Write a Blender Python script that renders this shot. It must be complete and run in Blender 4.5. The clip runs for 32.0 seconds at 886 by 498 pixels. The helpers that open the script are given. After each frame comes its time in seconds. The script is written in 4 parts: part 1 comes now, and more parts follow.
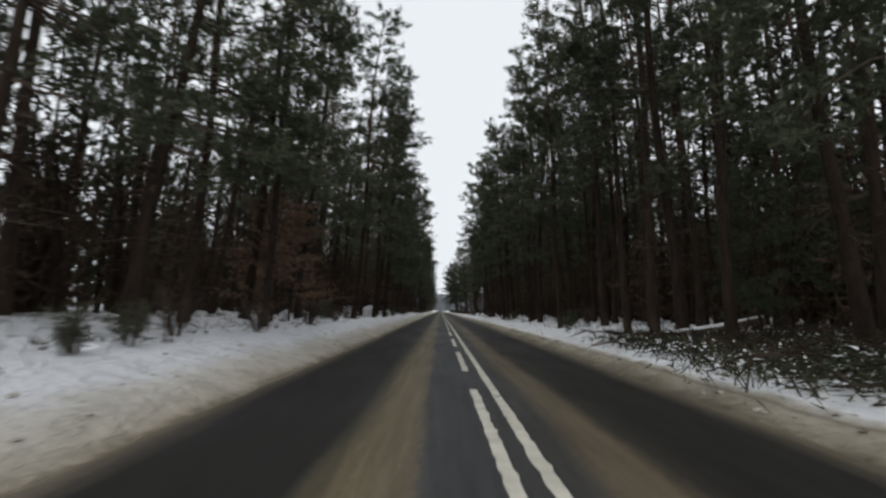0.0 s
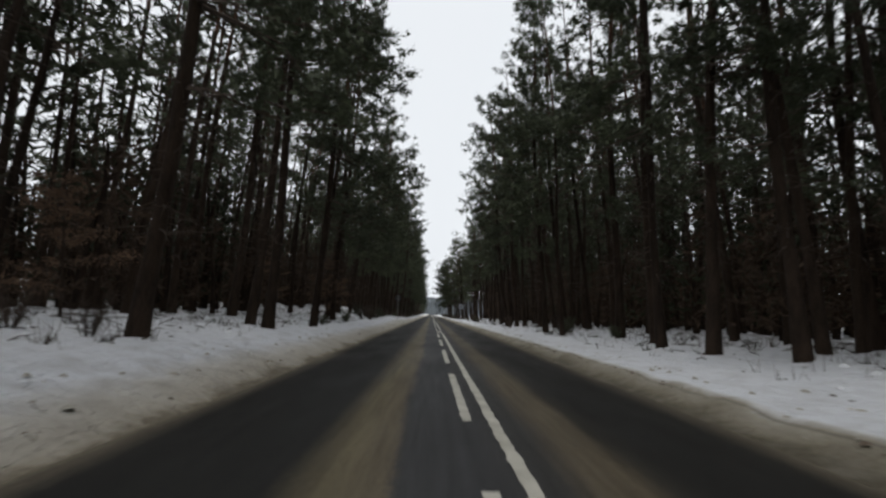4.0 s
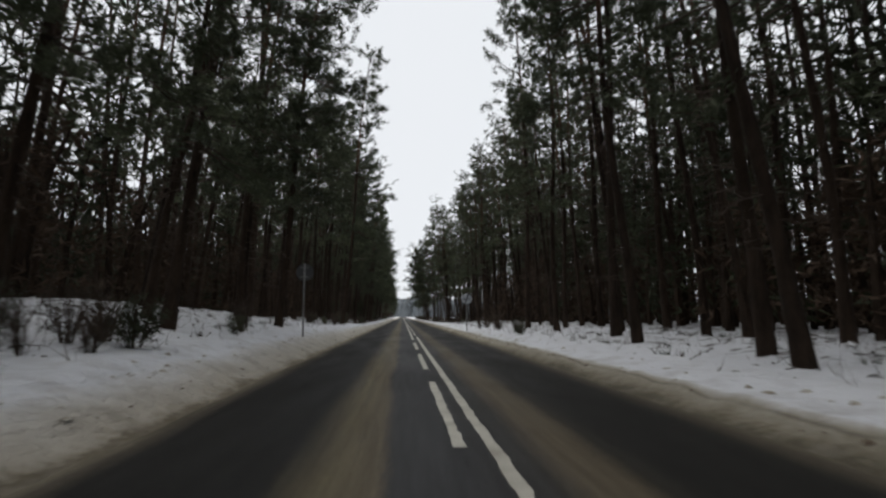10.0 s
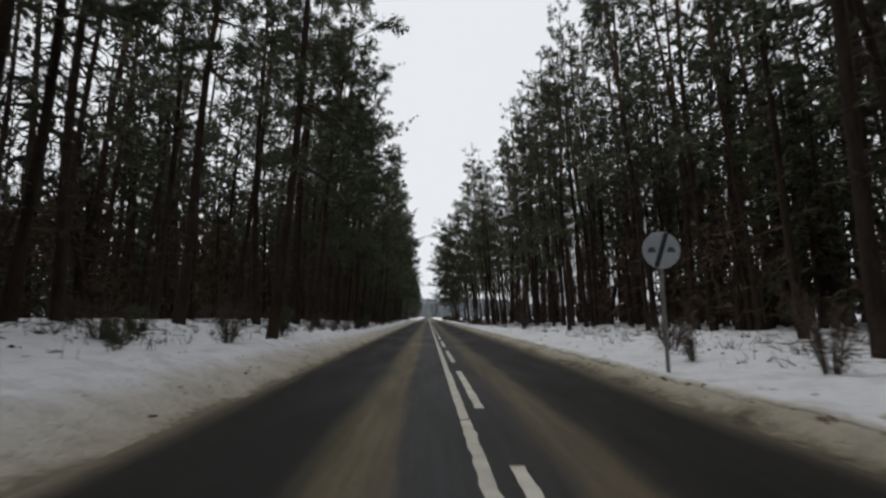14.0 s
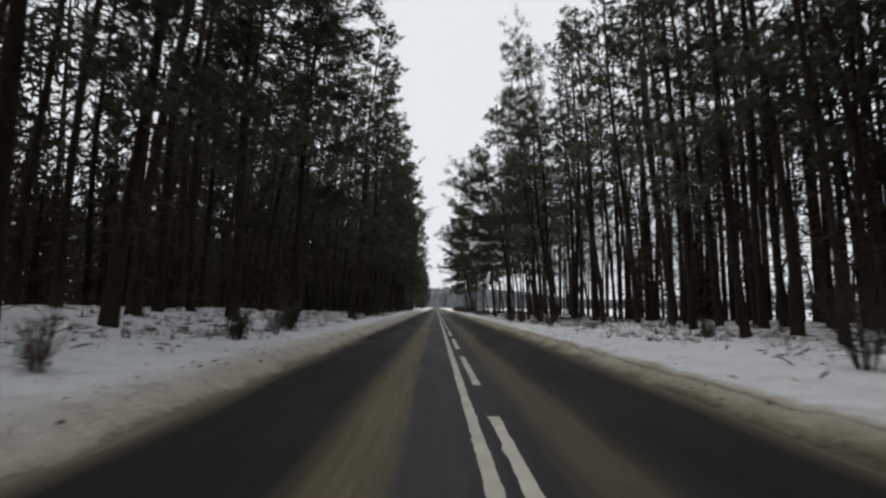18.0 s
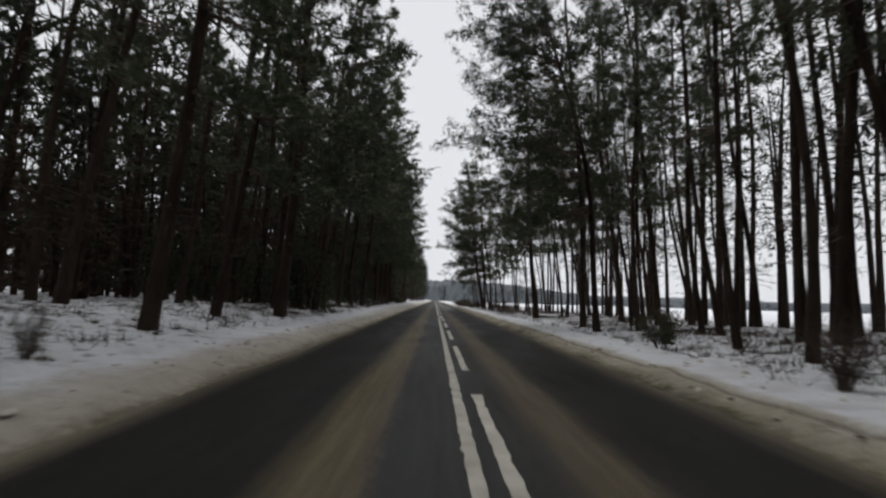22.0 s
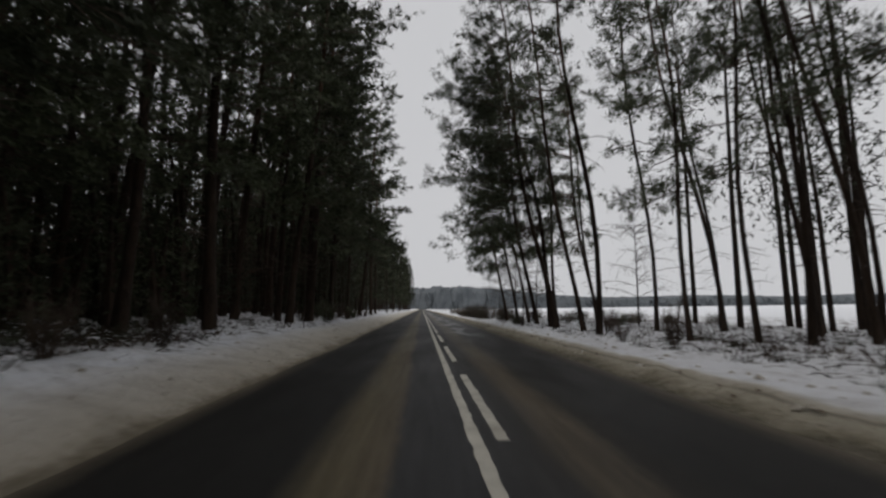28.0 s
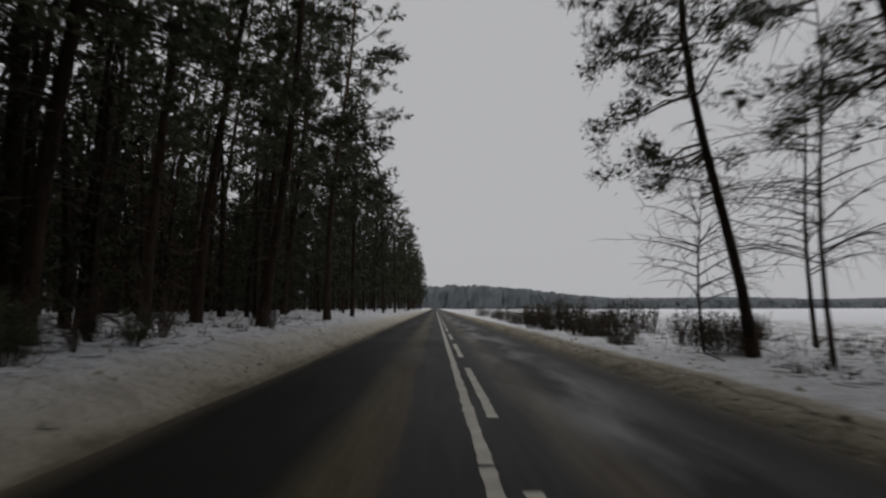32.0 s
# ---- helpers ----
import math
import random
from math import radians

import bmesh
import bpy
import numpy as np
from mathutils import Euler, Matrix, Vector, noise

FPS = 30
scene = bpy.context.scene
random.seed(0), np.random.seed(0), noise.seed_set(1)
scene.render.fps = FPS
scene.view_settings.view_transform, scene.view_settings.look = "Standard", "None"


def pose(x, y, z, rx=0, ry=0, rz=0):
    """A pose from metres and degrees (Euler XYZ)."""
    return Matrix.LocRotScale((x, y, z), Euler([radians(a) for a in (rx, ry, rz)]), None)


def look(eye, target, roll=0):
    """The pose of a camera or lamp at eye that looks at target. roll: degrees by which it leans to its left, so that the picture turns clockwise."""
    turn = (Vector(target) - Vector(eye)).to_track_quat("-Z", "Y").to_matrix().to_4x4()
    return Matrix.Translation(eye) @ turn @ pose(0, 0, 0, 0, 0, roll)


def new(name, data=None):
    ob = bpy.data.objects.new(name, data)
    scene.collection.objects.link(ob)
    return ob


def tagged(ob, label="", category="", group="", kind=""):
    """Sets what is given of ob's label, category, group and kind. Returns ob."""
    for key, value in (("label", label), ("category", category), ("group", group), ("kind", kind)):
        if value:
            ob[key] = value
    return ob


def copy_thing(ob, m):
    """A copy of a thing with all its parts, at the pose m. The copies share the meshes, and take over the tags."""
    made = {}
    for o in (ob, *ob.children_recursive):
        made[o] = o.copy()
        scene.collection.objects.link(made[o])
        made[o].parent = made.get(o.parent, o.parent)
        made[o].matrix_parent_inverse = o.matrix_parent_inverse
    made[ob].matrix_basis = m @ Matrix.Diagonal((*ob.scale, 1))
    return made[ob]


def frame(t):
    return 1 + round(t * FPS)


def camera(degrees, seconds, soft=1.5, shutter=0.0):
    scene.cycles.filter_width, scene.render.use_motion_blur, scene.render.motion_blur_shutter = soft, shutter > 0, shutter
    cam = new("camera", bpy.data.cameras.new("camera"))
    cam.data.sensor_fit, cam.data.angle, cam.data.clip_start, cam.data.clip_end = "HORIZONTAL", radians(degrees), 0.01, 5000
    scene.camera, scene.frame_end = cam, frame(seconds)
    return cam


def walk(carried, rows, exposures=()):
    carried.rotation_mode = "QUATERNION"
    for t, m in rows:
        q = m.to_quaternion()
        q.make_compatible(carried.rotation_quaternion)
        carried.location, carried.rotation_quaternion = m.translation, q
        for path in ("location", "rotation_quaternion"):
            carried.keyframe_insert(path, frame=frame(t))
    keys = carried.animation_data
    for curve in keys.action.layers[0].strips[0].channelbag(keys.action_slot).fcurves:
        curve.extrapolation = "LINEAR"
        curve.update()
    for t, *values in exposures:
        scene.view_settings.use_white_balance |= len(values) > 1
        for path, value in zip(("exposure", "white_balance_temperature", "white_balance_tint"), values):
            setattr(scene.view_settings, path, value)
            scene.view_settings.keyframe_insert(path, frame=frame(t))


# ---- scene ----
cam = camera(83.0, 32.0, soft=2.4, shutter=0.4)

# ---- camera ----
PATH = [
    (0, (-0.11, -0.133, 1.05), (-0.102, 1.852, 1.293), 0.5),
    (0.5, (-0.096, 2.702, 1.05), (0.081, 4.68, 1.29), -1.6),
    (1, (-0.077, 5.58, 1.05), (-0.051, 7.565, 1.298), 2.5),
    (1.5, (-0.057, 8.265, 1.05), (0.02, 10.251, 1.279), -0.5),
    (2, (-0.038, 10.969, 1.05), (0.026, 12.954, 1.283), -1.7),
    (2.5, (-0.019, 13.636, 1.05), (0.013, 15.621, 1.293), 0.3),
    (3, (-0.009, 16.284, 1.05), (0.156, 18.264, 1.282), -0.5),
    (3.5, (-0.032, 18.942, 1.05), (0.021, 20.925, 1.299), 2.2),
    (5.5, (-0.078, 29.777, 1.05), (-0.039, 31.759, 1.316), -0.6),
    (6, (-0.099, 32.707, 1.05), (-0.018, 34.687, 1.317), -0.7),
    (6.5, (-0.085, 35.707, 1.05), (0.059, 37.684, 1.32), -0.1),
    (7, (-0.06, 38.638, 1.05), (0.004, 40.619, 1.319), 0.3),
    (7.5, (-0.035, 41.42, 1.05), (0.059, 43.4, 1.318), 0.5),
    (8, (-0.025, 44.208, 1.05), (0.065, 46.189, 1.309), -0.1),
    (8.5, (-0.045, 47.4, 1.05), (-0.075, 49.382, 1.319), 4.5),
    (9, (-0.08, 50.8, 1.05), (-0.023, 52.782, 1.306), -1.5),
    (9.5, (-0.115, 53.4, 1.05), (-0.019, 55.38, 1.315), -2.3),
    (10, (-0.132, 55.814, 1.05), (0.028, 57.789, 1.316), -0.4),
    (10.5, (-0.112, 58.427, 1.05), (-0.001, 60.406, 1.316), -1.2),
    (11, (-0.075, 61.015, 1.05), (-0.006, 62.995, 1.323), 1.8),
    (11.5, (-0.038, 63.788, 1.05), (0.02, 65.769, 1.321), -0.1),
    (12, (-0.011, 66.68, 1.05), (0.026, 68.661, 1.322), -0.6),
    (12.5, (-0.008, 69.767, 1.05), (0.11, 71.745, 1.321), -0.4),
    (13, (-0.015, 72.997, 1.05), (0.023, 74.977, 1.329), 0.6),
    (13.5, (-0.022, 75.660, 1.05), (0.063, 77.640, 1.317), -0.1),
    (14, (-0.026, 78.310, 1.05), (0.038, 80.291, 1.318), -0.6),
    (14.5, (-0.012, 80.595, 1.05), (0.073, 82.577, 1.308), 0.6),
    (16.5, (0.013, 91.877, 1.05), (0.098, 93.86, 1.29), -1.3),
    (17, (0.024, 94.85, 1.05), (0.082, 96.835, 1.281), 0.7),
    (17.5, (0.015, 97.885, 1.05), (0.052, 99.87, 1.286), 0.9),
    (18, (0.008, 100.934, 1.05), (0.034, 102.921, 1.281), 0.3),
    (18.5, (0.016, 103.868, 1.05), (0.075, 105.854, 1.279), -1.4),
    (19, (0.032, 106.831, 1.05), (0.182, 108.812, 1.276), -1.2),
    (19.5, (0.049, 109.639, 1.05), (0.077, 111.625, 1.283), 2.2),
    (20, (0.061, 112.462, 1.05), (0.065, 114.449, 1.282), 1.4),
    (20.5, (0.066, 115.132, 1.05), (0.12, 117.12, 1.264), -1.8),
    (21, (0.068, 117.979, 1.05), (0.158, 119.966, 1.253), -0.9),
    (21.5, (0.069, 120.854, 1.05), (0.118, 122.843, 1.252), 1.1),
    (22, (0.072, 123.785, 1.05), (0.099, 125.774, 1.253), 1.7),
    (22.5, (0.08, 126.733, 1.05), (0.116, 128.722, 1.252), -0.7),
    (23, (0.09, 129.9, 1.05), (0.202, 131.887, 1.25), 0.5),
    (23.5, (0.1, 132.967, 1.05), (0.123, 134.956, 1.253), 2.7),
    (24, (0.099, 136.095, 1.05), (0.084, 138.085, 1.253), 0.9),
    (24.5, (0.075, 139.181, 1.05), (0.091, 141.172, 1.239), -2.1),
    (25, (0.044, 142.401, 1.05), (0.116, 144.39, 1.246), -1.3),
    (25.5, (0.005, 145.631, 1.05), (0.055, 147.62, 1.249), 0.3),
    (27.5, (-0.045, 159.046, 1.05), (0.017, 161.031, 1.286), -1.3),
    (28, (-0.072, 162.661, 1.05), (0.014, 164.645, 1.285), -0.7),
    (28.5, (-0.068, 166.265, 1.05), (-0.008, 168.25, 1.285), 0.2),
    (29, (-0.055, 169.824, 1.05), (0.042, 171.808, 1.283), -0.5),
    (29.5, (-0.042, 173.379, 1.05), (0.069, 175.362, 1.28), 0.3),
    (30, (-0.031, 176.938, 1.05), (0.025, 178.924, 1.277), 0.9),
    (30.5, (-0.02, 180.431, 1.05), (0.06, 182.416, 1.279), 0.0),
    (31, (-0.01, 183.809, 1.05), (0.093, 185.793, 1.284), 0.8),
    (31.5, (0.0, 186.99, 1.05), (0.085, 188.975, 1.28), 0.8),
    (32, (0.008, 190.145, 1.05), (0.039, 192.131, 1.284), -0.1),
]
EXPOSURES = [(0, 0.15, 6250, 9), (11, 0.13, 6300, 10), (14, 0.08, 6300, 10), (18, 0.06, 6300, 10), (22, 0.0, 6350, 11), (25, -0.22, 6400, 12), (28, -0.47, 6450, 12), (30, -0.63, 6450, 12), (32, -0.83, 6450, 12)]
walk(cam, [(t, look(eye, target, roll)) for t, eye, target, roll in PATH], EXPOSURES)

# ---- light ----
world = bpy.data.worlds.new("overcast_sky")
scene.world = world
world.use_nodes = True
wt = world.node_tree
wt.nodes.clear()
sky = wt.nodes.new("ShaderNodeTexSky")
sky.sky_type = "NISHITA"
sky.sun_disc = False
sky.sun_elevation = radians(69)
sky.sun_rotation = radians(288)
sky.dust_density = 4.0
pale = wt.nodes.new("ShaderNodeHueSaturation")
pale.inputs["Saturation"].default_value = 0.12
pale.inputs["Value"].default_value = 0.35
cloud = wt.nodes.new("ShaderNodeMixRGB")
cloud.inputs[0].default_value = 0.88
cloud.inputs[2].default_value = (8.1, 8.2, 8.3, 1)
shine = wt.nodes.new("ShaderNodeBackground")
shine.inputs["Strength"].default_value = 0.106
world_out = wt.nodes.new("ShaderNodeOutputWorld")
wt.links.new(sky.outputs[0], pale.inputs["Color"])
wt.links.new(pale.outputs[0], cloud.inputs[1])
wt.links.new(cloud.outputs[0], shine.inputs["Color"])
wt.links.new(shine.outputs[0], world_out.inputs["Surface"])
sun = new("sun", bpy.data.lights.new("sun", "SUN"))
sun.data.energy = 1.1
sun.data.angle = radians(60)
sun.data.color = (1.0, 0.96, 0.9)
sun.matrix_world = look((-34, 12, 95), (0, 0, 0))


# ---- materials ----
def material(name, dark, light, scale=4.0, fine=40.0, rough=0.85, bump=0.3, vary=0.25, spec=0.3, stretch=(1, 1, 1)):
    """Two-scale noise between two colours, with relief and a shift of value from object to object."""
    m = bpy.data.materials.new(name)
    m.use_nodes = True
    nt = m.node_tree
    b = nt.nodes["Principled BSDF"]
    b.inputs["Roughness"].default_value = rough
    b.inputs["Specular IOR Level"].default_value = spec
    tc = nt.nodes.new("ShaderNodeTexCoord")
    mp = nt.nodes.new("ShaderNodeMapping")
    mp.inputs["Scale"].default_value = stretch
    nt.links.new(tc.outputs["Object"], mp.inputs["Vector"])
    n1 = nt.nodes.new("ShaderNodeTexNoise")
    n1.inputs["Scale"].default_value = scale
    n1.inputs["Detail"].default_value = 5
    n2 = nt.nodes.new("ShaderNodeTexNoise")
    n2.inputs["Scale"].default_value = fine
    n2.inputs["Detail"].default_value = 4
    for n in (n1, n2):
        nt.links.new(mp.outputs[0], n.inputs["Vector"])
    add = nt.nodes.new("ShaderNodeMath")
    add.operation = "MULTIPLY_ADD"
    add.inputs[1].default_value = 0.45
    nt.links.new(n2.outputs[0], add.inputs[0])
    nt.links.new(n1.outputs[0], add.inputs[2])
    ramp = nt.nodes.new("ShaderNodeValToRGB")
    ramp.color_ramp.elements[0].position, ramp.color_ramp.elements[1].position = 0.45, 0.98
    ramp.color_ramp.elements[0].color, ramp.color_ramp.elements[1].color = (*dark, 1), (*light, 1)
    nt.links.new(add.outputs[0], ramp.inputs[0])
    info = nt.nodes.new("ShaderNodeObjectInfo")
    val = nt.nodes.new("ShaderNodeMapRange")
    val.inputs["To Min"].default_value, val.inputs["To Max"].default_value = 1 - vary, 1 + vary
    nt.links.new(info.outputs["Random"], val.inputs["Value"])
    hsv = nt.nodes.new("ShaderNodeHueSaturation")
    nt.links.new(val.outputs[0], hsv.inputs["Value"])
    nt.links.new(ramp.outputs[0], hsv.inputs["Color"])
    nt.links.new(hsv.outputs[0], b.inputs["Base Color"])
    if bump:
        bp = nt.nodes.new("ShaderNodeBump")
        bp.inputs["Strength"].default_value = bump
        bp.inputs["Distance"].default_value = 0.05
        nt.links.new(add.outputs[0], bp.inputs["Height"])
        nt.links.new(bp.outputs[0], b.inputs["Normal"])
    return m


def math_node(nt, op, a, b=None, clamp=False):
    n = nt.nodes.new("ShaderNodeMath")
    n.operation, n.use_clamp = op, clamp
    for k, v in enumerate((a, b)):
        if v is None:
            continue
        if isinstance(v, (int, float)):
            n.inputs[k].default_value = v
        else:
            nt.links.new(v, n.inputs[k])
    return n.outputs[0]


def noise_node(nt, vector, scale, detail=5):
    n = nt.nodes.new("ShaderNodeTexNoise")
    n.inputs["Scale"].default_value, n.inputs["Detail"].default_value = scale, detail
    nt.links.new(vector, n.inputs["Vector"])
    return n.outputs[0]


def mix_node(nt, fac, a, b):
    n = nt.nodes.new("ShaderNodeMixRGB")
    for k, v in enumerate((fac, a, b)):
        if isinstance(v, tuple):
            n.inputs[k].default_value = (*v, 1)
        elif isinstance(v, (int, float)):
            n.inputs[k].default_value = v
        else:
            nt.links.new(v, n.inputs[k])
    return n.outputs[0]


def ramp_node(nt, fac, stops):
    n = nt.nodes.new("ShaderNodeValToRGB")
    el = n.color_ramp.elements
    for k, (pos, col) in enumerate(stops):
        e = el[k] if k < 2 else el.new(pos)
        e.position, e.color = pos, (*col, 1)
    nt.links.new(fac, n.inputs[0])
    return n.outputs[0]


ROAD_L, ROAD_R = -2.66, 3.1


def snow_material():
    """Snow: clean away from the road, brown slush along the asphalt, litter showing through under the trees."""
    m = bpy.data.materials.new("snow")
    m.use_nodes = True
    nt = m.node_tree
    b = nt.nodes["Principled BSDF"]
    geo = nt.nodes.new("ShaderNodeNewGeometry")
    pos = geo.outputs["Position"]
    sep = nt.nodes.new("ShaderNodeSeparateXYZ")
    nt.links.new(pos, sep.inputs[0])
    x = sep.outputs[0]
    wob = noise_node(nt, pos, 0.8)
    fine = noise_node(nt, pos, 9.0)
    grit = noise_node(nt, pos, 45.0)
    off = math_node(nt, "ABSOLUTE", math_node(nt, "SUBTRACT", x, 0.22))
    edge = math_node(nt, "SUBTRACT", off, 2.85)
    jag = math_node(nt, "MULTIPLY_ADD", wob, -0.6)
    nt.nodes[jag.node.name].inputs[2].default_value = 0.3
    jag2 = math_node(nt, "MULTIPLY", math_node(nt, "SUBTRACT", fine, 0.5), 0.32)
    d = math_node(nt, "ADD", math_node(nt, "ADD", edge, jag), jag2)
    # Past the forest the slush lies broader along the road.
    late = math_node(nt, "DIVIDE", math_node(nt, "SUBTRACT", sep.outputs[1], 145.0), 35.0, True)
    d = math_node(nt, "MULTIPLY", d, math_node(nt, "SUBTRACT", 1.0, math_node(nt, "MULTIPLY", late, 0.38)))
    right = math_node(nt, "GREATER_THAN", x, 0.2)
    past = math_node(nt, "MULTIPLY", math_node(nt, "SUBTRACT", off, 3.3), 2.2, True)
    d = math_node(nt, "ADD", d, math_node(nt, "MULTIPLY", past, math_node(nt, "MULTIPLY", right, 0.55)))
    left_side = ramp_node(nt, math_node(nt, "DIVIDE", d, 1.5, True), [
        (0.0, (0.2, 0.17, 0.12)), (0.06, (0.4, 0.355, 0.28)), (0.14, (0.52, 0.48, 0.4)), (0.4, (0.62, 0.59, 0.53)), (0.58, (0.73, 0.72, 0.7)), (0.75, (0.84, 0.855, 0.885))])
    right_side = ramp_node(nt, math_node(nt, "DIVIDE", d, 1.5, True), [
        (0.0, (0.1, 0.086, 0.058)), (0.08, (0.25, 0.221, 0.16)), (0.16, (0.38, 0.345, 0.265)), (0.3, (0.49, 0.455, 0.375)), (0.44, (0.72, 0.715, 0.7)), (0.6, (0.84, 0.855, 0.885))])
    dirt = mix_node(nt, right, left_side, right_side)
    speck = math_node(nt, "GREATER_THAN", grit, 0.69)
    near = math_node(nt, "SUBTRACT", 1.0, math_node(nt, "DIVIDE", d, 2.6, True), True)
    dirt = mix_node(nt, math_node(nt, "MULTIPLY", speck, math_node(nt, "MULTIPLY", near, 0.7)), dirt, (0.09, 0.075, 0.05))
    ridge = math_node(nt, "ABSOLUTE", math_node(nt, "ADD", math_node(nt, "SUBTRACT", off, 3.26), math_node(nt, "MULTIPLY", math_node(nt, "SUBTRACT", noise_node(nt, pos, 1.1), 0.5), 0.17)))
    ridge = math_node(nt, "SUBTRACT", 1.0, math_node(nt, "DIVIDE", ridge, 0.045), True)
    ridge = math_node(nt, "MULTIPLY", ridge, math_node(nt, "MULTIPLY", math_node(nt, "SUBTRACT", noise_node(nt, pos, 0.5), 0.33), 7.0, True))
    dirt = mix_node(nt, math_node(nt, "MULTIPLY", math_node(nt, "MULTIPLY", ridge, right), 0.6), dirt, (0.075, 0.062, 0.045))
    # Vignette painted into the right-hand slush near the start, darkening its colour.
    corner_dim = math_node(nt, "SUBTRACT", 1.0, math_node(nt, "DIVIDE", math_node(nt, "SUBTRACT", sep.outputs[1], 55.0), 30.0, True), True)
    corner_dim = math_node(nt, "MULTIPLY", math_node(nt, "MULTIPLY", corner_dim, right), math_node(nt, "SUBTRACT", 1.0, math_node(nt, "DIVIDE", d, 0.75, True), True))
    dirt = mix_node(nt, math_node(nt, "MULTIPLY", corner_dim, 0.6), dirt, (0.13, 0.112, 0.08))
    under = math_node(nt, "DIVIDE", math_node(nt, "SUBTRACT", off, 6.0), 8.0, True)
    patch = noise_node(nt, pos, 1.7, 8)
    bare = math_node(nt, "ADD", patch, math_node(nt, "MULTIPLY", under, 0.12))
    bare = math_node(nt, "MULTIPLY", math_node(nt, "SUBTRACT", bare, 0.615), 14.0, True)
    gate = math_node(nt, "MULTIPLY", under, 7.0, True)
    far = math_node(nt, "SUBTRACT", 1.0, math_node(nt, "DIVIDE", math_node(nt, "SUBTRACT", off, 32.0), 12.0, True), True)
    bare = math_node(nt, "MULTIPLY", math_node(nt, "MULTIPLY", bare, gate), far)
    litter = mix_node(nt, fine, (0.03, 0.022, 0.016), (0.11, 0.085, 0.06))
    col = mix_node(nt, math_node(nt, "MULTIPLY", bare, 0.85), dirt, litter)
    # Heather breaks through the thin snow of the verges further on.
    thin = math_node(nt, "MULTIPLY", math_node(nt, "DIVIDE", math_node(nt, "SUBTRACT", sep.outputs[1], 112.0), 22.0, True), math_node(nt, "MULTIPLY", math_node(nt, "SUBTRACT", off, 4.1), 1.6, True))
    thin = math_node(nt, "MULTIPLY", thin, math_node(nt, "SUBTRACT", 1.0, math_node(nt, "DIVIDE", math_node(nt, "SUBTRACT", off, 18.0), 8.0, True), True))
    clump = math_node(nt, "MULTIPLY", math_node(nt, "SUBTRACT", noise_node(nt, pos, 3.4, 7), 0.56), 12.0, True)
    col = mix_node(nt, math_node(nt, "MULTIPLY", math_node(nt, "MULTIPLY", clump, thin), 0.8), col, litter)
    stain = math_node(nt, "MULTIPLY", math_node(nt, "SUBTRACT", noise_node(nt, pos, 2.3, 7), 0.46), 3.0, True)
    col = mix_node(nt, math_node(nt, "MULTIPLY", stain, math_node(nt, "ADD", math_node(nt, "MULTIPLY", near, 0.45), 0.2)), col, (0.3, 0.27, 0.22))
    nt.links.new(col, b.inputs["Base Color"])
    b.inputs["Roughness"].default_value = 0.75
    b.inputs["Specular IOR Level"].default_value = 0.25
    bp = nt.nodes.new("ShaderNodeBump")
    bp.inputs["Strength"].default_value, bp.inputs["Distance"].default_value = 1.0, 0.13
    lumps = noise_node(nt, pos, 3.2, 6)
    nt.links.new(math_node(nt, "ADD", math_node(nt, "MULTIPLY", lumps, 2.0), math_node(nt, "ADD", fine, math_node(nt, "MULTIPLY", grit, 0.4))), bp.inputs["Height"])
    nt.links.new(bp.outputs[0], b.inputs["Normal"])
    return m


